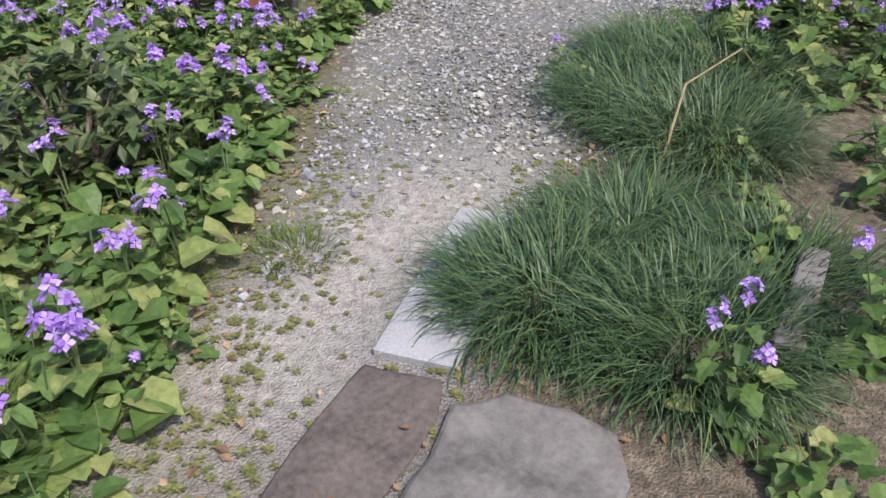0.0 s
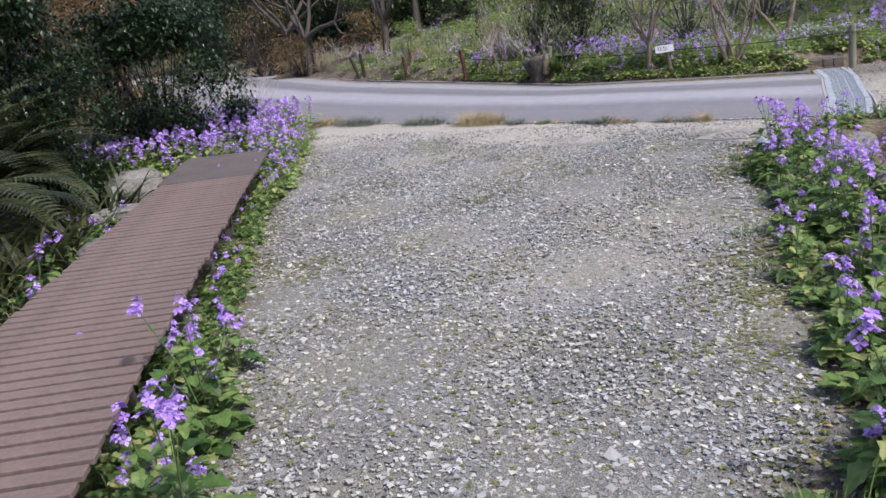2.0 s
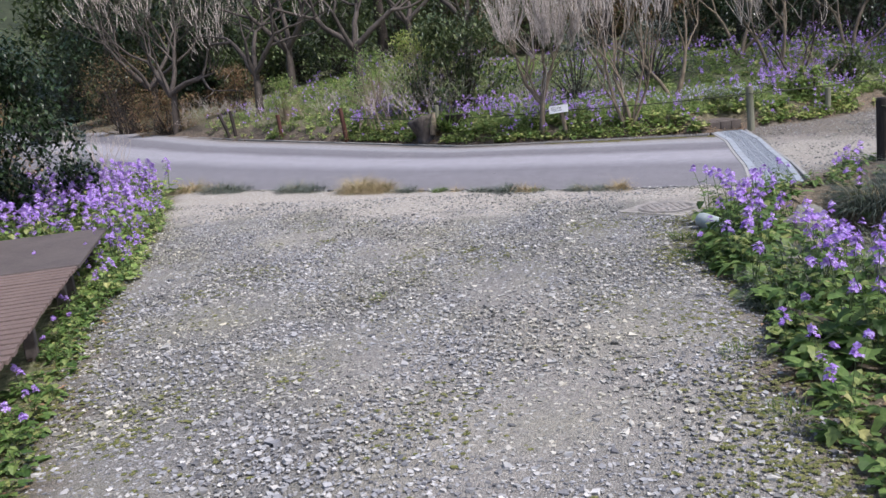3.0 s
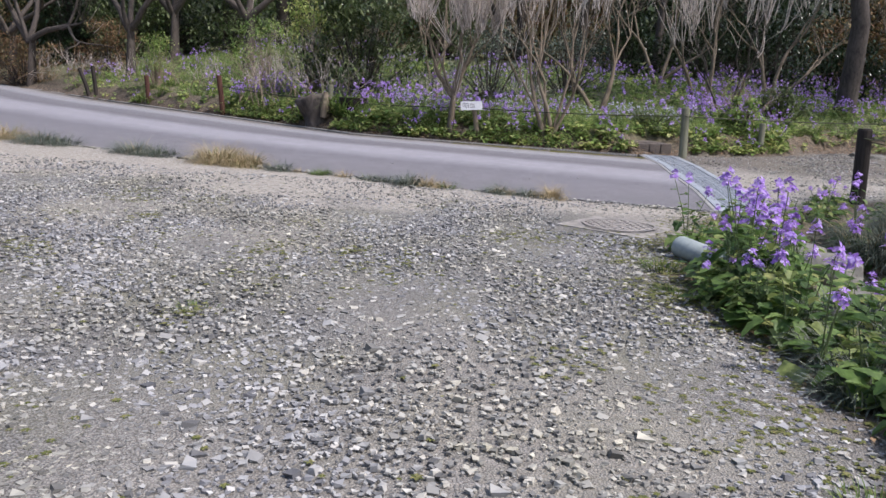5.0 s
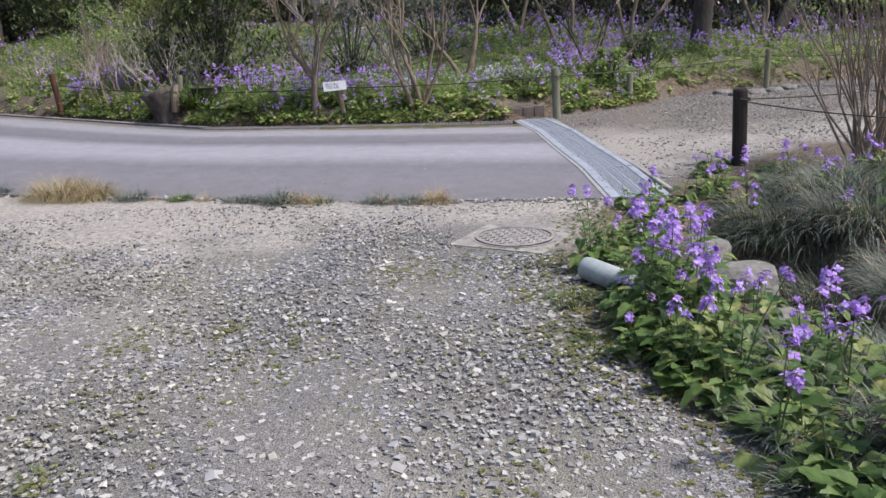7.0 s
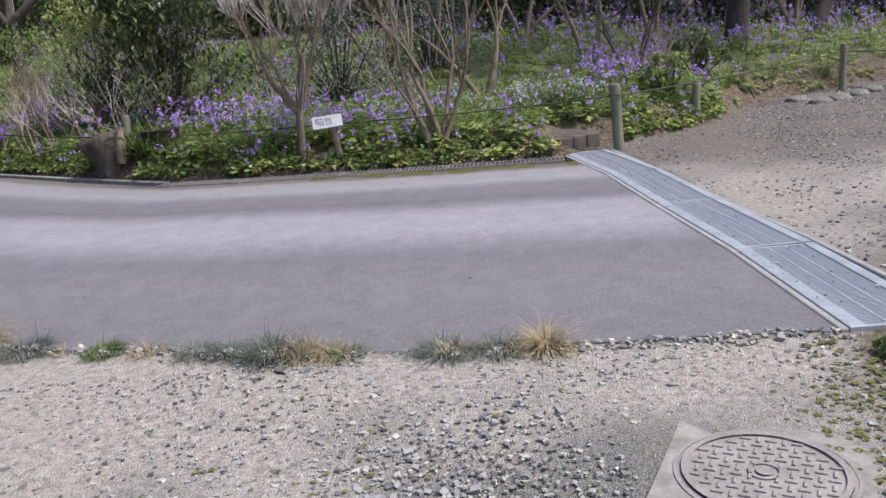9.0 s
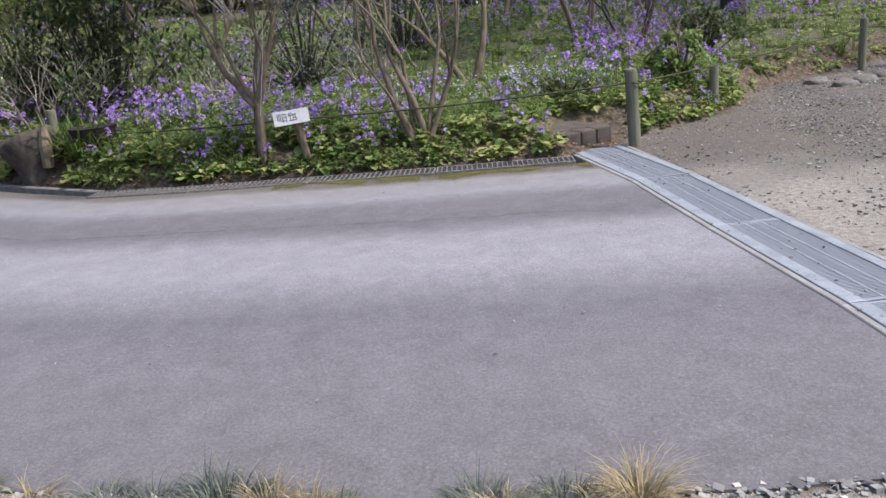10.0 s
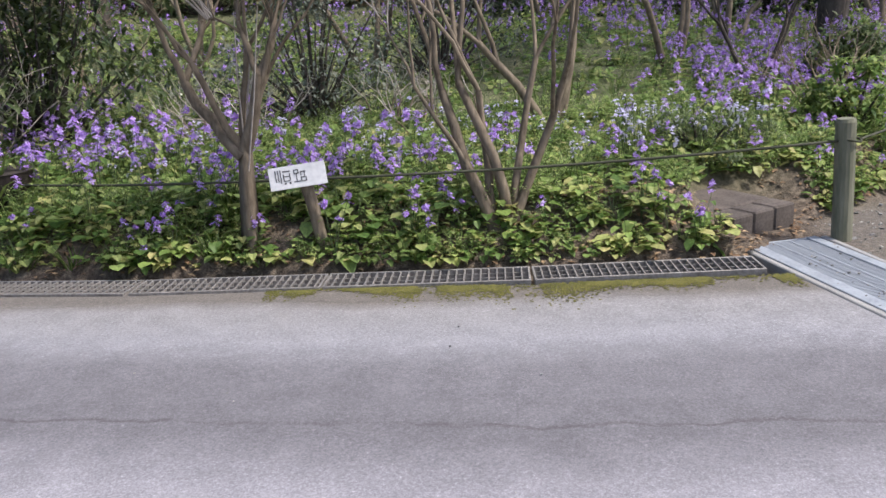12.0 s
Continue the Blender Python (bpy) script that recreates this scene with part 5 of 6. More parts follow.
# moss in front of the drain
mv = []
RM = np.random.default_rng(9)
dotV, dotF = blade_leaf(1, 1.0, -0.3, 0.3, 1)
spots = []
for i in range(9500):
    x = RM.uniform(-2.9, 0.05)
    y = float(np.interp(x, FX, FY)) - abs(RM.normal(0, 0.05 + 0.04 * (1 + math.sin(x * 3.1) + 0.6 * math.sin(x * 8.3)))) + 0.01
    if math.sin(x * 5) + math.sin(x * 11 + 1) + 0.8 * math.sin(x * 23) < -0.7 and RM.random() < 0.85:
        continue
    spots.append((x, y, 0.014, RM.uniform(0, 6.28), RM.uniform(0.008, 0.022), 0))
V, F, I = scatter([(turn(dotV, 0, 0.25), dotF, np.zeros(len(dotF), int))], np.array(spots))
tagged(new("moss", np_mesh("moss", V, F, [MOSS])), "yellow-green moss along the drain", "moss", kind="stuff")

# wide grated channel across the road's end
PC = [(0.0, 5.8), (0.25, 4.3), (0.36, 2.8), (0.49, 1.34), (0.54, -0.12)]
PD = [(0.53, 5.88), (0.70, 4.4), (0.83, 2.95), (1.0, 1.48), (1.08, 0.2)]
wbar = None
for i in range(4):
    a, b = PC[i + 1], PC[i]
    L = math.hypot(b[0] - a[0], b[1] - a[1]) - 0.012
    W = 0.5
    ob = thing("channel_grate", "wide galvanised steel channel grate, scuffed, with stones on it", "drain grate", group="grates across the road's end")
    ob.matrix_world = line_pose(a, b, 0.016)
    # the channel lies to the right of the way from a to b
    bm = bmesh.new()
    box(bm, 0, -0.085, -0.04, L, 0.0, 0.006, 0.003)
    box(bm, 0, -W, -0.04, L, -W + 0.07, 0.006, 0.003)
    box(bm, 0, -W + 0.07, -0.04, 0.02, -0.085, 0.002, 0.001)
    box(bm, L - 0.02, -W + 0.07, -0.04, L, -0.085, 0.002, 0.001)
    part("frame", bm, STEEL, ob)
    bm = bmesh.new()
    for yy in (-0.19, -0.30):
        box(bm, 0.02, yy - 0.012, -0.03, L - 0.02, yy, 0.001)
    part("rib", bm, STEEL, ob)
    wbar = wbar or box_mesh("bar", -0.0045, -0.43, -0.03, 0.0045, -0.085, -0.001, STEEL)
    k = 0.034
    while k < L - 0.025:
        child("bar", wbar, ob).location = (k, 0, 0)
        k += 0.0185 if i > 0 else 0.02
    # shallow bed, its depth of shade given by the near-black colour
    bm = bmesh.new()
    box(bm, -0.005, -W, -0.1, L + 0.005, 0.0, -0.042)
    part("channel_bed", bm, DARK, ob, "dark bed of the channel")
# concrete lips of the channel
for P, off, wd in ((PC, 0.0, 0.05), (PD, 0.0, 0.05)):
    for i in range(4):
        a, b = P[i + 1], P[i]
        L = math.hypot(b[0] - a[0], b[1] - a[1])
        me = box_mesh("channel_edge", 0, 0.002 if P is PC else -0.045, -0.1, L, 0.045 if P is PC else -0.002, 0.017, CONCRETE, 0.006)
        ob = tagged(new("channel_edge", me), "worn concrete lip of the drain channel", kind="structure")
        ob.matrix_world = line_pose(a, b)

# manhole cover in its concrete square
mc = thing("manhole_cover", "round cast iron manhole cover with a raised grid, set in concrete", "manhole cover", (-0.29, -1.3, 0.0))
mc.rotation_euler = (0, 0, -0.45)
bm = bmesh.new()
SG = 48
ring = [bm.verts.new((0.298 * math.cos(a), 0.298 * math.sin(a), 0.006)) for a in np.linspace(0, 2 * math.pi, SG, endpoint=False)]
sq = []
for a in np.linspace(0, 2 * math.pi, SG, endpoint=False):
    k = 0.335 / max(abs(math.cos(a)), abs(math.sin(a)))
    sq.append(bm.verts.new((k * math.cos(a), k * math.sin(a), 0.006)))
low_ = [bm.verts.new((v.co.x, v.co.y, -0.08)) for v in sq]
for i in range(SG):
    j = (i + 1) % SG
    bm.faces.new((ring[i], sq[i], sq[j], ring[j]))
    bm.faces.new((sq[i], low_[i], low_[j], sq[j]))
part("concrete_surround", bm, DUSTY, mc, "square worn concrete surround")
bm = bmesh.new()
for r0, r1, z in ((0.298, 0.285, 0.010), (0.285, 0.272, 0.008), (0.272, 0.25, 0.018)):
    A = [bm.verts.new((r0 * math.cos(a), r0 * math.sin(a), z)) for a in np.linspace(0, 2 * math.pi, SG, endpoint=False)]
    B = [bm.verts.new((r1 * math.cos(a), r1 * math.sin(a), z)) for a in np.linspace(0, 2 * math.pi, SG, endpoint=False)]
    for i in range(SG):
        bm.faces.new((A[i], A[(i + 1) % SG], B[(i + 1) % SG], B[i]))
part("rim", bm, IRON, mc)
bm = bmesh.new()
bmesh.ops.create_circle(bm, cap_ends=True, segments=SG, radius=0.262)
for v in bm.verts:
    v.co.z = 0.009
part("lid", bm, IRON, mc)
bm = bmesh.new()
for j in range(-5, 6):
    for i in range(-5, 6):
        x, y = i * 0.043, j * 0.043
        if x * x + y * y < 0.235 ** 2 and (x * x + y * y > 0.06 ** 2):
            if (i + j) % 2:
                box(bm, x - 0.019, y - 0.006, 0.009, x + 0.019, y + 0.006, 0.016, 0.002)
            else:
                box(bm, x - 0.006, y - 0.019, 0.009, x + 0.006, y + 0.019, 0.016, 0.002)
part("raised_pattern", bm, IRON, mc)
bm = bmesh.new()
for r0, r1 in ((0.055, 0.045), (0.03, 0.0)):
    A = [bm.verts.new((r0 * math.cos(a), r0 * math.sin(a), 0.016)) for a in np.linspace(0, 2 * math.pi, 24, endpoint=False)]
    B = [bm.verts.new((max(r1, 0.001) * math.cos(a), max(r1, 0.001) * math.sin(a), 0.016)) for a in np.linspace(0, 2 * math.pi, 24, endpoint=False)]
    for i in range(24):
        bm.faces.new((A[i], A[(i + 1) % 24], B[(i + 1) % 24], B[i]))
part("centre_boss", bm, IRON, mc)

# boardwalk: two lengths
DM = Matrix.Translation((-0.75, -9.98, 0)) @ Matrix.Rotation(math.atan2(0.826, -0.564), 4, "Z")
TOP = 0.335
for u0, u1, nm, lab, mt in ((0.0, 6.35, "boardwalk", "low boardwalk of brown grooved boards with violet flowers beside it", DECK), (6.37, 8.15, "boardwalk_end", "smooth dark board panel at the end of the boardwalk", DECKDARK)):
    ob = thing(nm, lab, "boardwalk")
    ob.matrix_world = DM
    if nm == "boardwalk":
        slat = box_mesh("slat", 0, 0.0, -0.022, 0.077, 0.9, 0.0, mt, 0.002)
        k = u0
        while k < u1 - 0.05:
            o = child("slat", slat, ob)
            o.location = (k, float(RM.normal(0, 0.006)), TOP + float(RM.normal(0, 0.0008)))
            k += 0.106
    else:
        bm = bmesh.new()
        box(bm, u0, -0.02, TOP - 0.03, u1, 0.93, TOP + 0.002, 0.004)
        part("panel", bm, mt, ob)
    for yy in (0.1, 0.45, 0.78):
        bm = bmesh.new()
        box(bm, u0 + 0.04, yy, TOP - 0.10, u1 - 0.02, yy + 0.045, TOP - 0.026, 0.003)
        part("joist", bm, DECKDARK, ob)
    k = u0 + 0.3
    while k < u1:
        for yy in (0.12, 0.75):
            bm = bmesh.new()
            box(bm, k, yy - 0.02, -0.03, k + 0.07, yy + 0.05, TOP - 0.1, 0.004)
            part("post", bm, DECKDARK, ob)
        k += 1.2
for u, w_ in ((0.2, 0.24),):
    ob = thing("block", "terracotta-coloured block fixed under the boardwalk's end", "block")
    ob.matrix_world = DM @ Matrix.Translation((u - 0.12, w_, 0))
    bm = bmesh.new()
    box(bm, 0, 0, TOP - 0.235, 0.14, 0.09, TOP - 0.1, 0.006)
    part("block_body", bm, TERRACOTTA, ob)


def rock(name, label, x, y, w, d, h, yaw=0.0, mat=None, seed=0, group="", z=0.0, flat=False):
    ob = thing(name, label, "stone", (x, y, hz(x, y) + z), group)
    ob.rotation_euler = (0, 0, yaw)
    bm = bmesh.new()
    bmesh.ops.create_icosphere(bm, subdivisions=3, radius=0.5)
    for v in bm.verts:
        n = noise.noise(v.co * 2.3 + Vector((seed * 3.1, 0, 0))) * 0.28 + noise.noise(v.co * 6 + Vector((seed, 5, 0))) * 0.08
        c = v.co * (1 + n)
        k = 0.24 if flat else 0.4
        c.z = max(-0.3, min(k, c.z))
        c.x = max(-0.44, min(0.44, c.x))
        v.co = Vector((c.x * w, c.y * d, c.z * h / (k + 0.05)))
    part("stone_body", bm, mat or ROCK, ob)
    return ob


# flat stones at the start
def flagstone(label, outline, h, mat, seed):
    """A flat stone with an irregular broken outline."""
    cx_, cy_ = sum(p[0] for p in outline) / len(outline), sum(p[1] for p in outline) / len(outline)
    ob = thing("stepping_stone", label, "stone", (cx_, cy_, 0), "stepping stones at the path's start")
    bm = bmesh.new()
    rows_ = []
    for k in (0.0, 0.35, 0.75, 0.94, 1.0):
        row = []
        for i in range(len(outline)):
            a, b = outline[i], outline[(i + 1) % len(outline)]
            for t in (0.0, 0.25, 0.5, 0.75):
                x, y = a[0] + (b[0] - a[0]) * t - cx_, a[1] + (b[1] - a[1]) * t - cy_
                w = 1 + 0.06 * noise.noise(Vector((x * 9, y * 9, seed)))
                z = h + 0.012 * noise.noise(Vector((x * k * 5, y * k * 5, seed + 4))) - (0.008 if k == 1.0 else 0)
                row.append(bm.verts.new((x * k * w, y * k * w, z)))
        rows_.append(row)
    rows_.append([bm.verts.new((v.co.x * 1.01, v.co.y * 1.01, -0.05)) for v in rows_[-1]])
    n_ = len(rows_[0])
    for A, B in zip(rows_[:-1], rows_[1:]):
        for i in range(n_):
            bm.faces.new((A[i], B[i], B[(i + 1) % n_], A[(i + 1) % n_]))
    bmesh.ops.remove_doubles(bm, verts=bm.verts[:], dist=0.0005)
    part("stone_body", bm, mat, ob)
    return ob


flagstone("flat grey stepping stone beside the granite slab", [(1.91, -11.84), (2.0, -11.72), (2.16, -11.66), (2.31, -11.67), (2.42, -11.78), (2.46, -12.1), (2.32, -12.4), (2.06, -12.35), (1.98, -12.02)], 0.035, ROCKFLAT, 2)
flagstone("flat brown stepping stone sunk into the ground", [(1.60, -11.86), (1.82, -11.78), (1.89, -11.88), (1.94, -12.02), (1.99, -12.3), (1.9, -12.5), (1.74, -12.38), (1.64, -12.07)], 0.022, BROWNSTONE, 5)
ob = thing("paving_slab", "narrow pale granite slab half covered by grass", "paving slab", (1.58, -11.81, 0))
ob.rotation_euler = (0, 0, math.atan2(1.03, -0.40))
bm = bmesh.new()
box(bm, 0, -0.26, -0.05, 0.86, 0.0, 0.028, 0.006)
part("slab_body", bm, SLAB, ob)
ob = thing("paving_slab", "pale slab edge under dark grass", "paving slab", (2.58, -11.1, 0))
ob.rotation_euler = (0, 0, math.atan2(1.0, -0.2))
bm = bmesh.new()
box(bm, 0, 0.0, -0.05, 0.55, 0.09, 0.09, 0.008)
part("slab_body", bm, ROCKFLAT, ob)
# stones round the ditch
for i, (x, y, w, d, h) in enumerate(((0.85, -2.55, 0.42, 0.3, 0.16), (0.9, -3.1, 0.3, 0.24, 0.1), (0.7, -3.7, 0.22, 0.2, 0.08), (0.95, -1.6, 0.3, 0.4, 0.14), (1.25, -4.3, 0.4, 0.3, 0.2))):
    rock("edge_stone", "rounded grey stone at the edge of the bed", x, y, w, d, h, i * 0.9, seed=10 + i, group="stones at the edge of the ditch", z=0.02)
for i, (x, y) in enumerate(((4.15, 8.6), (4.55, 8.85), (4.0, 9.1), (5.0, 9.2), (5.4, 9.6))):
    rock("edge_stone", "flat pale stone beside the side path", x, y, 0.4, 0.26, 0.09, 0.5, seed=20 + i, group="stones beside the side path")
for i, (x, y, w) in enumerate(((-5.2, -5.6, 0.9), (-4.3, -6.5, 0.9), (-6.4, -4.3, 1.1), (-7.2, -3.6, 0.9), (-3.4, -7.6, 0.6))):
    rock("edge_stone", "large flat grey stone behind the boardwalk", x, y, w, w * 0.6, 0.24, 0.9 + i, seed=40 + i, group="stones behind the boardwalk")
# half-buried pipe
ob = thing("pipe", "grey plastic pipe lying at the edge of the bed", "pipe", (0.06, -2.3, 0.075))
ob.rotation_euler = (0, math.radians(4), math.radians(-52))
V, F = tube([(0, 0, 0), (0.012, 0, 0), (0.03, 0, 0), (0.5, 0, 0)], [0.045, 0.062, 0.066, 0.066], 20)
child("pipe_body", np_mesh("pipe_body", V, F, [PIPE], smooth=True), ob)
ob = thing("pipe", "dark weathered pipe half hidden under leaves", "pipe", (0.56, -4.85, 0.03))
ob.rotation_euler = (0, 0, math.radians(-50))
V, F = tube([(0, 0, 0), (0.012, 0, 0), (0.03, 0, 0), (0.35, 0, 0)], [0.04, 0.055, 0.06, 0.06], 20)
child("pipe_body", np_mesh("pipe_body", V, F, [POSTDARK], smooth=True), ob)

# block step beyond the drain
ob = thing("block_step", "low step of square grey-brown stone blocks with fallen leaves on it", "step", (-0.04, 5.86, 0.04))
ob.rotation_euler = (0, 0, 0.5)
for i in range(3):
    bm = bmesh.new()
    box(bm, i * 0.2 + 0.003, 0.0, -0.03, i * 0.2 + 0.197, 0.2, 0.13 + 0.004 * i, 0.01)
    part("block", bm, BROWNSTONE, ob)
bm = bmesh.new()
box(bm, 0.0, 0.203, -0.03, 0.6, 0.85, 0.14, 0.012)
part("tread", bm, BROWNSTONE, ob)


def wood_post(name, label, x, y, h, r, mat, lean=(0, 0), group="", z=None):
    ob = thing(name, label, "post", (x, y, (hz(x, y) if z is None else z)), group)
    V, F = tube([(0, 0, -0.1), (lean[0] * 0.5, lean[1] * 0.5, h * 0.5), (lean[0] * 0.97, lean[1] * 0.97, h - 0.02), (lean[0], lean[1], h)], [r, r * 0.98, r * 0.97, r * 0.86], 16)
    child("shaft", np_mesh("shaft", V, F, [mat], smooth=False), ob)
    return ob


def rope(name, label, pts, r=0.006, sag=0.03):
    P = []
    for a, b in zip(pts[:-1], pts[1:]):
        for i in range(8):
            t = i / 8
            p = Vector(a).lerp(Vector(b), t)
            p.z -= sag * 4 * t * (1 - t)
            P.append(p)
    P.append(Vector(pts[-1]))
    V, F = tube(P, [r] * len(P), 5)
    ob = thing(name, label, "rope")
    child("strand", np_mesh("strand", V, F, [ROPE], smooth=True), ob)
    return ob


def rope_wrap(ob, z, r):
    V, F = tube([(r * math.cos(a), r * math.sin(a), z + 0.008 * math.sin(a * 2)) for a in np.linspace(0, 6.28, 17)], [0.007] * 17, 5)
    child("rope_wrap", np_mesh("rope_wrap", V, F, [ROPE], smooth=True), ob)


p1 = wood_post("rope_post", "round grey-green wooden rope post at the corner of the drain", 0.64, 5.82, 0.73, 0.062, POST, (-0.03, 0.0), "rope posts beyond the road", z=0.03)
rope_wrap(p1, 0.60, 0.067)
p2 = wood_post("rope_post", "dark weathered rope post in the flower bed", 2.0, 1.3, 0.74, 0.07, POSTDARK, (-0.03, 0), "rope posts beside the path")
rope_wrap(p2, 0.64, 0.075)
for i, (x, y, h, m_, l) in enumerate(((2.0, 7.45, 0.42, POST, 0.0), (5.1, 10.0, 0.75, POST, 0.0), (6.9, 9.7, 0.75, POST, 0.0), (-5.55, 7.15, 0.5, POST, 0.02), (-8.43, 8.75, 0.78, POSTRED, -0.1), (-11.3, 10.7, 0.62, POSTRED, -0.06), (-13.9, 12.5, 0.75, POSTDARK, -0.1), (-14.3, 12.8, 0.7, POSTDARK, -0.3), (4.3, 2.7, 0.7, POSTDARK, 0.0))):
    wood_post("rope_post", {"green_grey_post": "round grey-green wooden rope post", "dark_post": "dark wooden rope post", "reddish_post": "dark reddish wooden rope post"}[m_.name] + (" beside the road" if x < 0 else " beside the side path"), x, y, h, 0.055, m_, (l, 0), "rope posts beyond the road")
rope("rope", "thin dark green rope between posts along the flower bank", [(-8.45, 8.75, 0.6), (-5.55, 7.15, 0.5), (-2.72, 6.04, 0.56), (0.57, 5.80, 0.63)], 0.009)
rope("rope", "thin dark rope along the bank beside the side path", [(0.71, 5.82, 0.63), (5.1, 10.0, 0.62), (6.9, 9.7, 0.62)], 0.009)
rope("rope", "thin rope from the dark post over the ditch", [(2.0, 1.3, 0.62), (3.3, 0.2, 0.52), (4.6, -1.4, 0.5)], 0.006)
rope("rope", "thin rope between dark posts beside the side path", [(2.0, 1.3, 0.64), (4.3, 2.7, 0.6)], 0.006)

# signpost with its board
sp = wood_post("signpost", "weathered stake with a small white sign board", -2.6, 6.05, 0.5, 0.04, BARK, (-0.10, -0.03))
bm = bmesh.new()
box(bm, -0.175, -0.008, -0.07, 0.175, 0.004, 0.07, 0.002)
board = part("sign_board", bm, SIGNWHITE, sp, "white sign board with two dark characters")
board.location = (-0.12, -0.07, 0.465)
board.rotation_euler = (math.radians(-12), math.radians(-4), math.radians(8))
# the two characters, as strokes
bm = bmesh.new()
strokes = [(-0.135, -0.02, 0.006, 0.07), (-0.12, -0.02, 0.006, 0.07), (-0.105, -0.03, 0.006, 0.08), (-0.088, 0.035, 0.045, 0.007), (-0.088, -0.02, 0.006, 0.045), (-0.05, -0.02, 0.006, 0.045), (-0.088, 0.005, 0.04, 0.005), (-0.088, -0.022, 0.04, 0.005), (-0.085, -0.04, 0.012, 0.012), (-0.055, -0.04, 0.012, 0.012),
           (-0.022, 0.015, 0.03, 0.006), (-0.022, 0.036, 0.03, 0.006), (-0.022, 0.015, 0.006, 0.025), (0.003, 0.015, 0.006, 0.025), (-0.01, -0.03, 0.006, 0.045), (-0.025, -0.035, 0.04, 0.006), (0.022, 0.022, 0.03, 0.006), (0.018, 0.0, 0.006, 0.03), (0.04, -0.005, 0.006, 0.03), (0.018, -0.035, 0.034, 0.006), (0.018, -0.012, 0.034, 0.006), (0.018, -0.035, 0.006, 0.026), (0.047, -0.035, 0.006, 0.026)]
for x, z, w, h in strokes:
    box(bm, x, -0.0105, z, x + w, -0.0085, z + h)
part("lettering", bm, INK, board, "two dark printed characters")

# stump, dark basin
ob = thing("tree_stump", "thick dark weathered stump with a pale worn top", "tree stump", (-5.8, 7.0, hz(-5.8, 7.0) + 0.06))
V, F = tube([(0.08, 0, -0.15), (0.08, 0, 0.05), (0.03, 0, 0.22), (-0.02, 0, 0.36), (-0.02, 0, 0.42), (-0.02, 0, 0.43)], [0.2, 0.22, 0.28, 0.31, 0.29, 0.1], 22)
V = V + np.array([[noise.noise(Vector(v) * 5) * 0.07, noise.noise(Vector(v) * 5 + Vector((9, 0, 0))) * 0.07, noise.noise(Vector(v) * 6 + Vector((0, 9, 0))) * 0.07 + max(0.0, v[2] - 0.2) * 0.9 * v[0]] for v in V])
child("stump_body", np_mesh("stump_body", V, F, [BARKDARK], smooth=True), ob)
V, F = tube([(0.27, -0.2, 0.05), (0.29, -0.2, 0.3), (0.30, -0.18, 0.5)], [0.06, 0.07, 0.04], 7)
child("split_side", np_mesh("split_side", V, F, [BARK]), ob, "pale grey split piece of wood")
ob = thing("basin", "dark plastic basin under bare shoots", "basin", (-5.05, 7.0, hz(-5.05, 7.0)))
V, F = tube([(0, 0, -0.05), (0, 0, 0.25), (0, 0, 0.27), (0, 0, 0.26), (0, 0, 0.12)], [0.17, 0.25, 0.26, 0.235, 0.2], 24)
child("bowl", np_mesh("bowl", V, F, [POSTDARK], smooth=False), ob)

# a dry bent stalk over the dark grass
ob = thing("dry_stalk", "pale dry bent stalk lying over dark grass", "stalk", (1.75, -9.9, hz(1.75, -9.9)))
V, F = tube([(-0.05, -0.35, 0.02), (-0.08, -0.15, 0.3), (0.05, 0.05, 0.42), (0.1, 0.07, 0.36)], [0.006, 0.005, 0.004, 0.002], 5)
child("stalk_body", np_mesh("stalk_body", V, F, [STRAW]), ob)

# gravel, stone by stone
RG = np.random.default_rng(31)
prot = []
bm = bmesh.new()
bmesh.ops.create_icosphere(bm, subdivisions=1, radius=1)
baseV = np.array([tuple(v.co) for v in bm.verts])
baseF = np.array([[v.index for v in f.verts] for f in bm.faces])
bm.free()
bm = bmesh.new()
bmesh.ops.create_cube(bm, size=1.5)
bmesh.ops.triangulate(bm, faces=bm.faces[:])
cubeV = np.array([tuple(v.co) for v in bm.verts])
cubeF = np.array([[v.index for v in f.verts] for f in bm.faces])
bm.free()
for i in range(6):
    V = cubeV + RG.normal(0, 0.27, cubeV.shape)
    V = turn(V, RG.uniform(0, 6), RG.uniform(-0.4, 0.4)) * [1, RG.uniform(0.6, 0.95), RG.uniform(0.45, 0.75)]
    prot.append((V, cubeF, np.zeros(len(cubeF), int)))
N = 215000
gyv = RG.uniform(-12.6, 0.0, N)
gxv = RG.uniform(-7.0, 1.5, N)
lx_, rx_ = np.interp(gyv, LY, LX), np.interp(gyv, RY, RX)
ok = (gxv > lx_ - 0.05 + RG.normal(0, 0.08, N)) & (gxv < rx_ + RG.normal(0, 0.1, N)) & (gyv < np.interp(gxv, NX, NY) - 0.03)
ok &= ~((np.abs(gxv + 0.29) < 0.42) & (np.abs(gyv + 1.3) < 0.42))
thin = np.clip((-0.7 - gyv) / 1.0 + 0.5 * np.sin(gxv * 2.7 + gyv) * np.sin(gxv * 1.1 - gyv * 3.1), 0.3, 1) * (1 - 0.75 * np.exp(-(((gxv - 1.15) / 0.35) ** 2 + ((gyv + 11.2) / 0.8) ** 2)))
thin *= 1 - 0.15 * np.clip(1.3 * np.sin(gxv * 1.1 + 2) * np.sin(gyv * 0.9 + 0.5) + 0.35 * np.sin(gxv * 4 + gyv * 3), 0, 1)
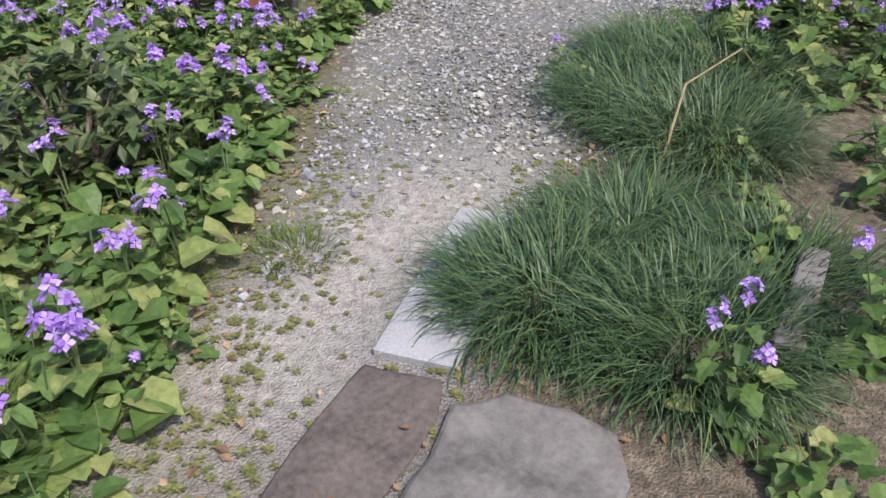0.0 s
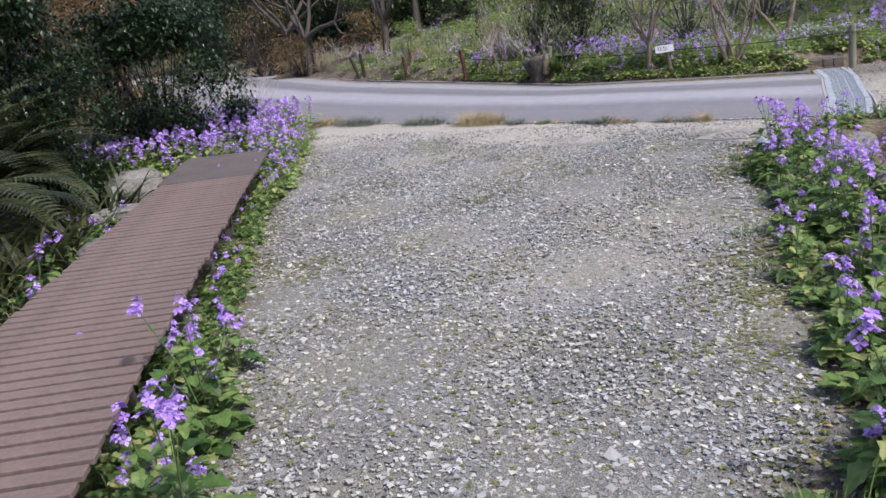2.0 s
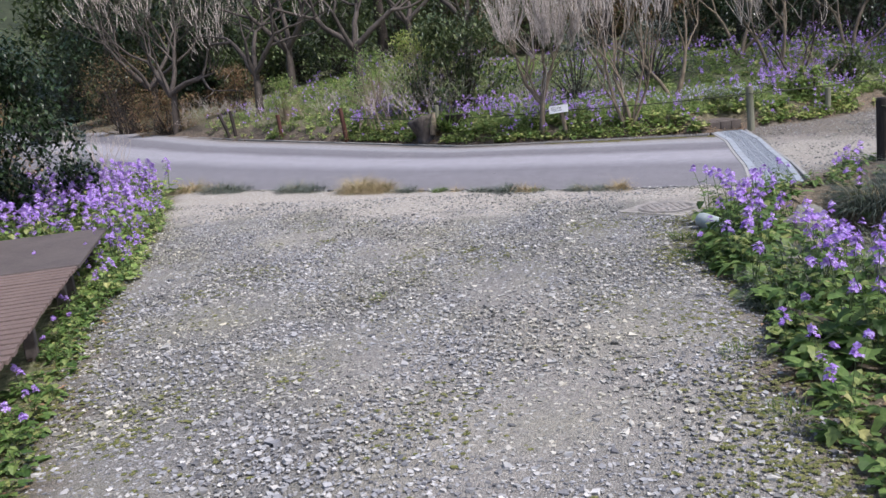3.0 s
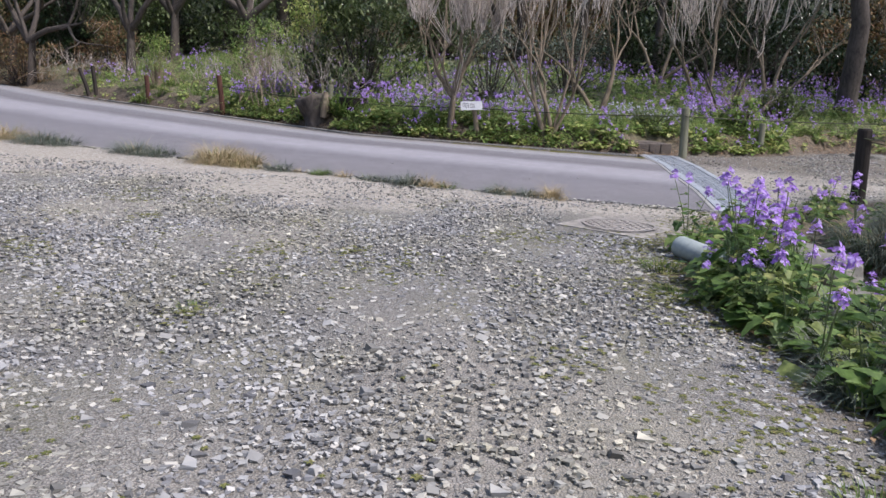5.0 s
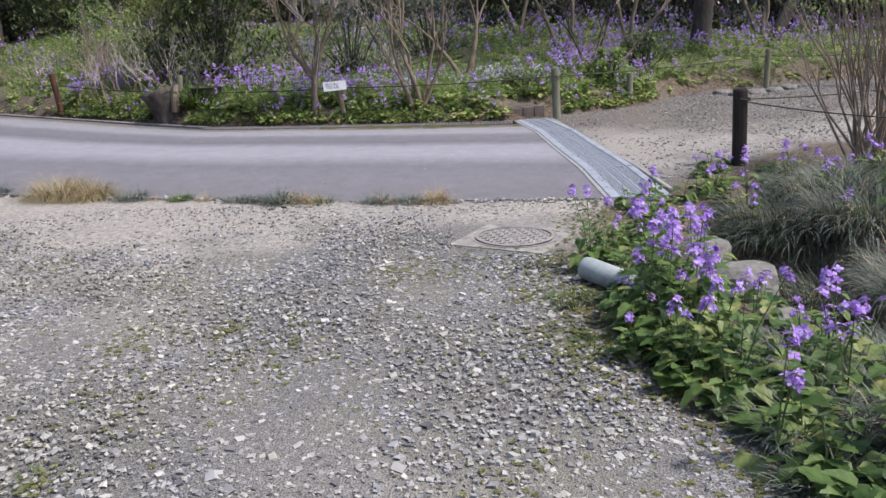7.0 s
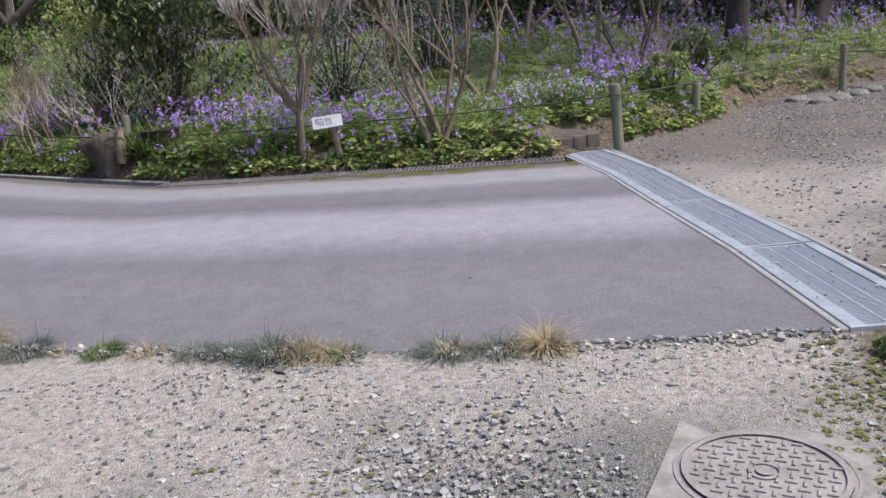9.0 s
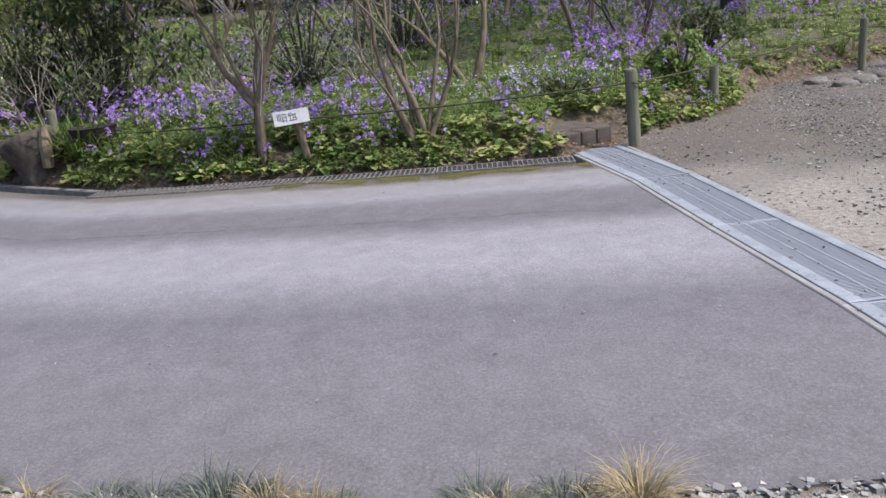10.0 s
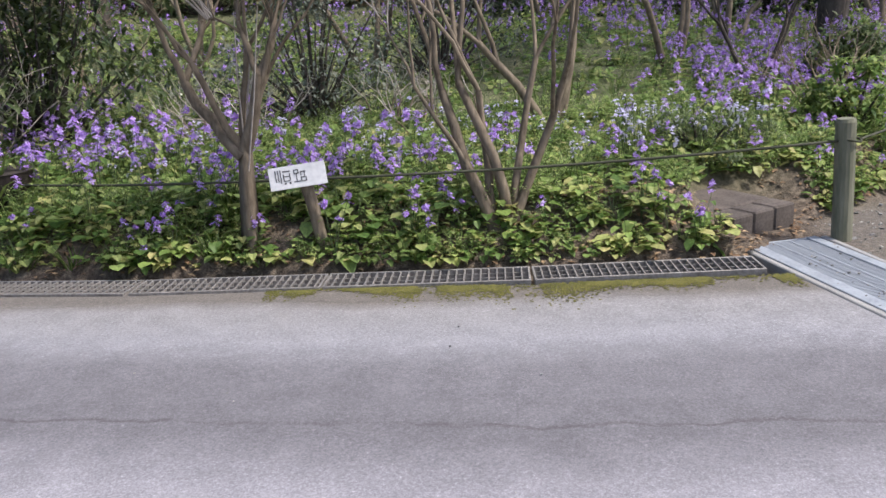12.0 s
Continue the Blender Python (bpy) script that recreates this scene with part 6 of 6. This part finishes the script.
thin *= 0.8 + 0.2 * np.sin(gxv * 1.9 + 1) * np.sin(gyv * 1.3)
ok &= RG.random(N) < thin
ok &= ~((gyv < -11.0) & (gxv > 1.1) & (gxv < 1.9))
S = np.stack([gxv, gyv, 0.004 + 0 * gxv, RG.uniform(0, 6.28, N), np.exp(RG.normal(-4.8, 0.36, N)), RG.integers(0, 6, N)], 1)[ok]
M2 = 34000
sx, sy = RG.uniform(0.6, 8, M2), RG.uniform(0, 12, M2)
ok2 = (sy < np.interp(sx, BX, BY)) & (sy > np.interp(sx, [0.5, 1.6, 3, 8], [0.0, 0.9, 2.6, 4.5])) & (sx > np.interp(sy, [0, 5.8, 6.5], [1.15, 0.6, 0.6]))
ok2 &= RG.random(M2) < 0.35 + 0.6 * (sx > 2.2)
S2 = np.stack([sx, sy, height(sx, sy) + 0.003, RG.uniform(0, 6.28, M2), np.exp(RG.normal(-4.7, 0.35, M2)), RG.integers(0, 6, M2)], 1)[ok2]
# a few on the channel grate
t_ = RG.uniform(0, 1, 120)
S3 = np.stack([0.12 + 0.45 * (1 - t_) + RG.uniform(0, 0.4, 120), 5.7 * t_, 0.022 + 0 * t_, RG.uniform(0, 6.28, 120), RG.uniform(0.005, 0.011, 120), RG.integers(0, 6, 120)], 1)
S4 = np.stack([RG.uniform(-5, 0.1, 45), RG.uniform(0.8, 4.9, 45), 0.026 + 0 * np.arange(45), RG.uniform(0, 6.28, 45), RG.uniform(0.004, 0.008, 45), RG.integers(0, 6, 45)], 1)
# crumbs along the broken edge of the road
cx = RG.uniform(-7, 0.5, 900)
S5 = np.stack([cx, np.interp(cx, NX, NY) - abs(RG.normal(0.0, 0.07, 900)) + 0.03, 0.008 + 0 * cx, RG.uniform(0, 6.28, 900), np.exp(RG.normal(-4.5, 0.4, 900)), RG.integers(0, 6, 900)], 1)
V, F, I = scatter(prot, np.concatenate([S, S2, S3, S4, S5]))
tagged(new("gravel", np_mesh("gravel", V, F, [STONES])), "loose grey angular gravel stones", "gravel", kind="stuff")
